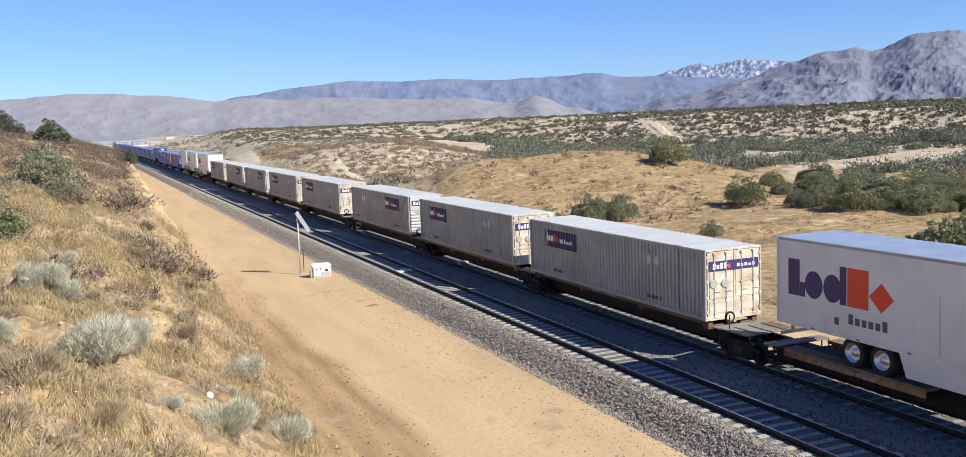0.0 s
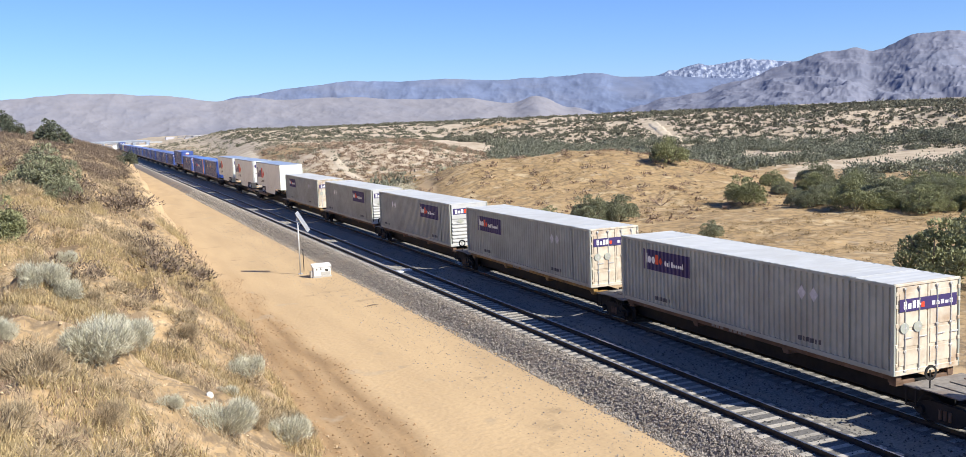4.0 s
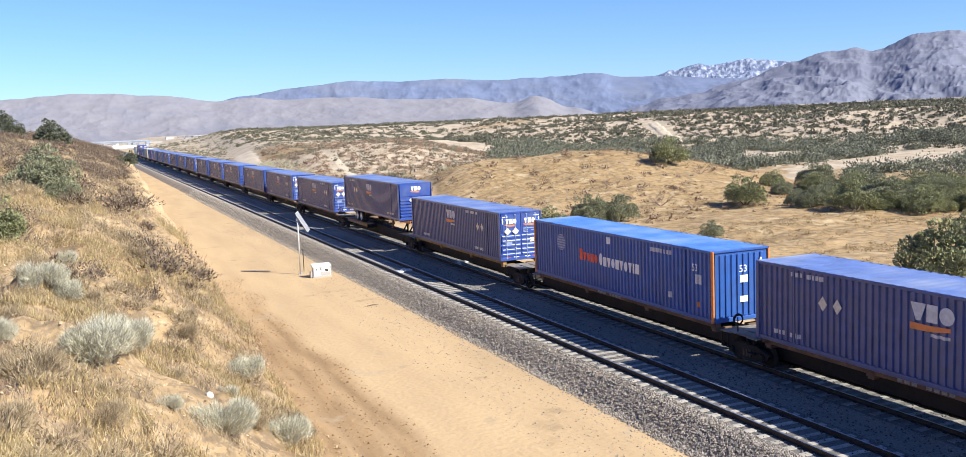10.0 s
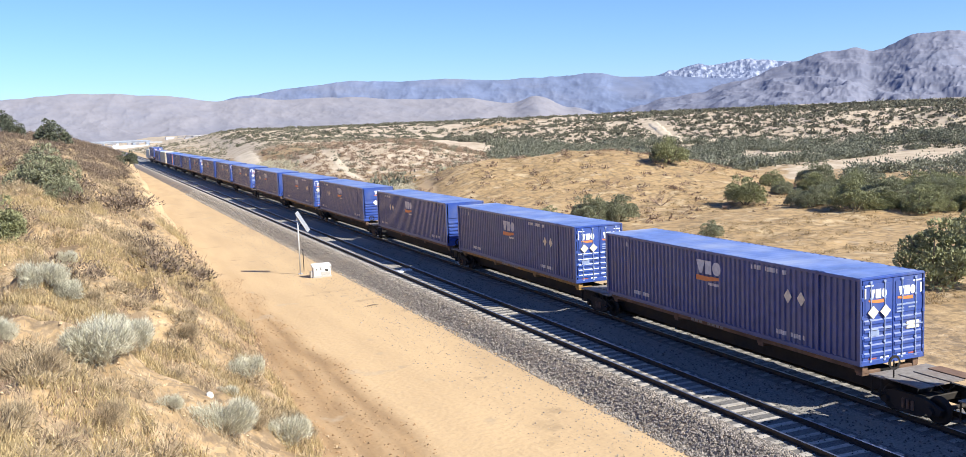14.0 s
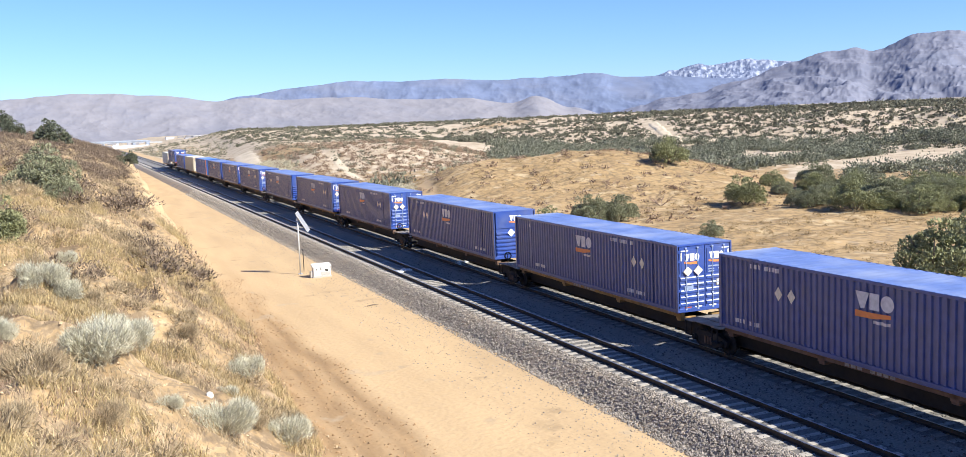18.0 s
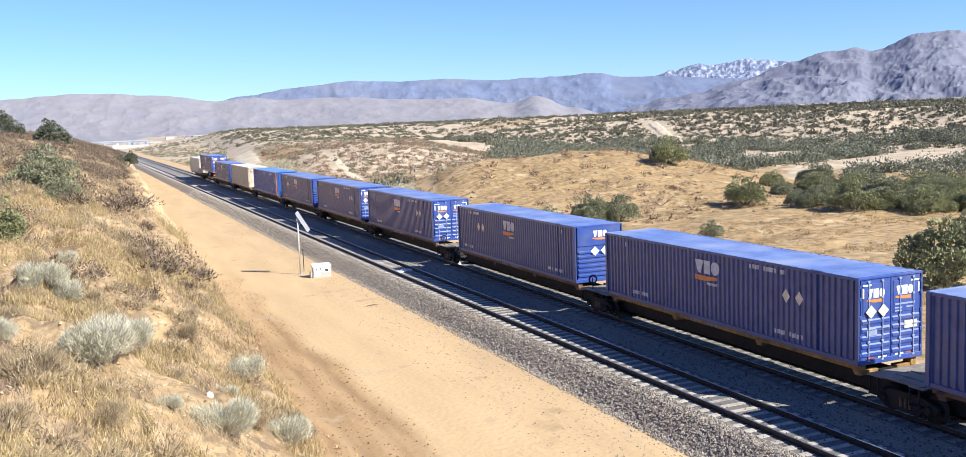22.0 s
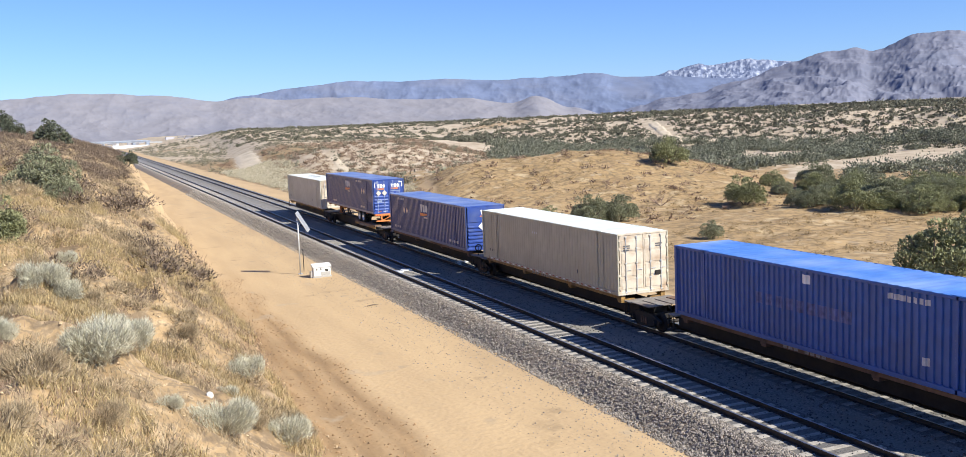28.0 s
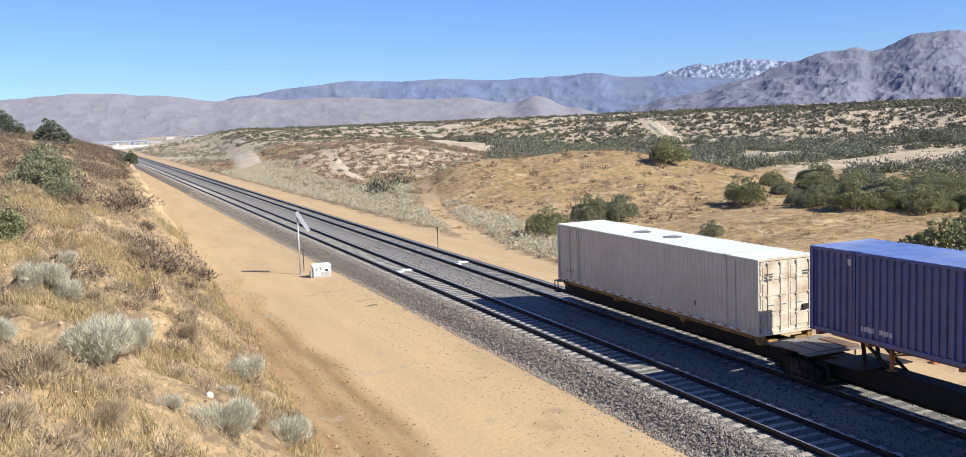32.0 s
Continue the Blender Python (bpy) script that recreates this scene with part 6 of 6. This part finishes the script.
detector_mast()


def cabinet():
    t = thing("equipment_cabinet", (-4.30, 66.9, gz(-4.30, 66.9)), "weathered white equipment cabinet with sloping lid beside the track", "cabinet")
    part("plinth", B().box(-0.8, 0.8, -0.4, 0.4, -0.15, 0.12, 0.02), M_CONC, t)
    part("body", B().box(-0.72, 0.72, -0.34, 0.34, 0.12, 0.78, 0.02), M_WALLW, t)
    lid = B().add([(-0.78, -0.4, 0.78), (0.78, -0.4, 0.78), (0.78, 0.4, 0.78), (-0.78, 0.4, 0.78), (-0.78, -0.36, 0.84), (0.78, -0.36, 0.84), (0.78, 0.36, 1.0), (-0.78, 0.36, 1.0)], [(3, 2, 1, 0), (4, 5, 6, 7), (0, 1, 5, 4), (1, 2, 6, 5), (2, 3, 7, 6), (3, 0, 4, 7)])
    part("lid", lid, M_WALLW, t, "sloping white lid")
    for x in (-0.45, -0.1):
        part("latch", B().box(x - 0.04, x + 0.04, -0.37, -0.34, 0.55, 0.68, 0.008), M_STEELDK, t, "dark latch")
    part("vent", B().box(0.25, 0.5, -0.36, -0.34, 0.45, 0.6, 0.005), M_STEELDK, t)
    part("door_panel", B().box(-0.1, 0.68, -0.365, -0.345, 0.16, 0.42, 0.006), M_PANEL, t, "grey lower door panel")
    part("side_box", B().box(-0.95, -0.72, -0.2, 0.2, 0.0, 0.5, 0.02), M_CONC, t)
    t.scale = (0.85, 0.85, 0.95)
    return t


cabinet()
post = thing("marker_post", (7.8, 75.8, gz(7.8, 75.8)), "thin dark marker post beside the far track", "post")
part("post_stem", B().tube((0, 0, -0.2), (0, 0, 1.75), 0.035, n=8), M_STEELDK, post)
part("post_cap", B().box(-0.06, 0.06, -0.02, 0.02, 1.55, 1.8, 0.008), M_STEELDK, post)
post2 = thing("marker_post", (-4.75, 70.5, gz(-4.75, 70.5)), "short dark steel post near the mast", "post")
part("post_stem", B().tube((0, 0, -0.2), (0, 0, 1.6), 0.03, n=8), M_STEELDK, post2)


def detector_plate(x, y, w):
    t = thing("detector_plate", (x, y, -0.175), "low white detector housing between the rails", "detector", "detectors between the rails")
    part("housing", B().box(-w / 2, w / 2, -0.25, 0.25, 0.0, 0.09, 0.02), M_WALLW, t)
    part("cable_box", B().box(-0.12, 0.12, 0.3, 0.7, 0.0, 0.07, 0.015), M_GALV, t)


detector_plate(0.25, 61.5, 0.7)
detector_plate(-0.35, 61.0, 0.4)
detector_plate(4.75, 62.5, 0.7)
detector_plate(4.1, 61.8, 0.4)

# a dark stick, a pale rock
t_ = thing("stick", (-4.4, 54.0, gz(-4.4, 54.0) + 0.03), "dark weathered stick lying on the sandy road", "stick")
part("stick_wood", B().tube((-0.3, 0, 0.0), (0.1, 0.1, 0.03), 0.035, 0.03, 6).tube((0.1, 0.1, 0.03), (0.4, 0.05, 0.0), 0.03, 0.012, 6), M_BARK, t_)
for x, y, s in ((-17.95, 27.2, 0.115), (-17.0, 25.6, 0.1)):
    r_ = thing("rock", (x, y, gz(x, y) - 0.03), "pale rounded rock on the slope", "rock", "rocks")
    bm = bmesh.new()
    bmesh.ops.create_icosphere(bm, subdivisions=2, radius=s)
    for v in bm.verts:
        v.co *= 1 + 0.2 * noise.noise(v.co * 9)
    me = bpy.data.meshes.new("rock_body")
    bm.to_mesh(me)
    bm.free()
    me.materials.append(M_WALLW)
    o = new("rock_body", me)
    o.parent = r_
    o.location = (0, 0, s * 0.6)


# ---- overpass and buildings down the line ----
def overpass():
    y = 1000.0
    g = -6.4
    t = thing("overpass", (21, y, g), "blue grey road bridge on white piers down the line", "bridge", kind="")
    part("deck", B().box(-46, 26, -5, 5, 7.0, 8.3, 0.1), M_BRIDGE, t)
    for s in (-5.3, 5.0):
        part("parapet", B().box(-46, 26, s, s + 0.3, 8.0, 9.2, 0.03), M_BRIDGE, t)
    for x in (-30, -14, -1, 14):
        part("pier", B().box(x - 1.2, x + 1.2, -4.5, 4.5, -1.5, 7.0, 0.1), M_WALLW if x == -1 else M_BRIDGE, t)
    for x0, x1 in ((-48, -45), (25, 29)):
        part("abutment", B().box(x0, x1, -5.5, 5.5, -2, 8.6, 0.1), M_BRIDGE, t, "concrete abutment")
    part("retaining_wall", B().box(-6, 27, -7.0, -6.4, -1.5, 4.6, 0.05), M_WALLW, t, "low white wall under the bridge")
    return t


overpass()


def far_house(x, y, w, h, label, wall):
    t = thing("house", (x, y, gz(x, y)), label, "house", "distant buildings")
    part("wall", B().box(-w / 2, w / 2, -4, 4, -1, h, 0.05), wall, t)
    part("roof", B().add([(-w / 2 - 0.4, -4.5, h), (w / 2 + 0.4, -4.5, h), (w / 2 + 0.4, 4.5, h), (-w / 2 - 0.4, 4.5, h), (-w / 2 - 0.4, 0, h + 1.4), (w / 2 + 0.4, 0, h + 1.4)], [(0, 1, 5, 4), (2, 3, 4, 5), (0, 4, 3), (1, 2, 5), (3, 2, 1, 0)]), M_CONC, t)
    for k in range(3):
        part("window", B().box(-w / 2 + w * (k + 0.5) / 3 - 0.5, -w / 2 + w * (k + 0.5) / 3 + 0.5, -4.03, -3.98, 1.0, 2.2), M_SOLAR, t, "dark window")


far_house(54, 985, 11, 3.6, "pale yellow house behind the overpass", M_CREAM)
tb = B()
for k in range(60):
    bx, by = -60 + 420 * RNG.random(), 1250 + 700 * RNG.random()
    w, d, h = 3 + 4 * RNG.random(), 5, 2 + 2 * RNG.random()
    g = gz(bx, by)
    tb.box(bx - w, bx + w, by - d, by + d, g - 1, g + h)
tagged(new("distant_town", tb.mesh("distant_town", M_TOWN)), "scattered pale buildings of a far town", "town", kind="stuff")
# ---- the train, coupled in order ----
SPEED = 17.18
# kind of load and the place of its leading end along the line, referred to the later part of the run
TRAIN = [("T0", -45.35), ("FD", -24.91), ("FD", -6.44), ("FN", 12.33), ("FD", 33.18), ("FD", 52.31), ("FN", 71.5), ("FN", 90.06), ("FD", 109.7),
         ("T0", 129.2), ("T1", 148.37), ("T1", 167.04), ("YN", 186.37), ("PA", 205.14), ("YD", 226), ("YN+", 245.35), ("YD", 265.94), ("YD", 285.2),
         ("YN", 303.51), ("YN", 324.0), ("YD", 343.0), ("YN", 362.25), ("YD", 382.98), ("YD", 401.81), ("YN", 421.0), ("YD", 442.04), ("YD", 460.8),
         ("YN", 479.5), ("PB", 499.0), ("TA", 519.8), ("YN", 538.76), ("YD+", 559.65), ("WH", 578.53)]
# how far the train is off the steady run, with the leap of the stream just before 7.5 s
LEAD = [(0.0, 56.8), (0.5, 57.3), (1.0, 57.62), (2.0, 57.55), (3.0, 57.62), (6.0, 57.65), (7.2, 57.66), (7.2667, 57.66), (7.3333, 57.66), (7.3667, 57.66), (7.4, 57.66), (7.4333, 57.66),
        (7.4667, -2.15), (7.5, -2.15), (7.5333, -2.15), (7.5667, -2.15), (7.7, -2.15), (9.0, -2.08), (10.0, -1.97), (11.0, -1.9), (12.0, -2.08), (13.0, -1.78), (14.0, -1.86), (14.5, -1.75),
        (15.5, -0.75), (16.5, -0.1), (17.0, -0.05), (18.0, 0.08), (20.0, 0.0), (21.0, 0.1), (22.0, -0.2), (23.0, 0.13), (24.0, 0.1), (25.0, 0.06), (26.5, 0.0), (28.0, -0.08), (29.0, -0.05), (30.0, 0.05), (31.0, 0.14), (32.0, -0.15)]
used = set()


def coupled(key, y, z):
    """Take the prototype itself the first time, a copy of it after that."""
    p = PROTO[key]
    if key in used:
        ob = copy_thing(p, pose(RAIL_X[1], y, z))
    else:
        used.add(key)
        ob = p
        ob.matrix_basis = pose(RAIL_X[1], y, z)
    if key not in ("SP", "SY", "FL", "FR"):
        ob.scale = (1.05, 1.0, 1.0)
    MOVING.append((ob, y, z))
    return ob


for i, (key, y) in enumerate(TRAIN):
    if key in ("T0", "T1"):
        coupled("FR" if key == "T0" else "FL", y, 0.0)
        coupled(key, y, 1.172)
    elif key.endswith("+"):
        coupled("FL" if key == "YD+" else "FR", y, 0.0)
        coupled("C1" if key == "YD+" else "C0", y, 1.172)
        coupled(key[:2], y, 1.172 + 0.97)
    else:
        coupled("SY" if i % 3 == 2 else "SP", y, 0.0)
        coupled(key, y, 1.29)


def motions():
    for ob, y, z in MOVING:
        rows = [(t, pose(RAIL_X[1], y - SPEED * t + lead, z)) for t, lead in LEAD]
        walk(ob, rows)


motions()
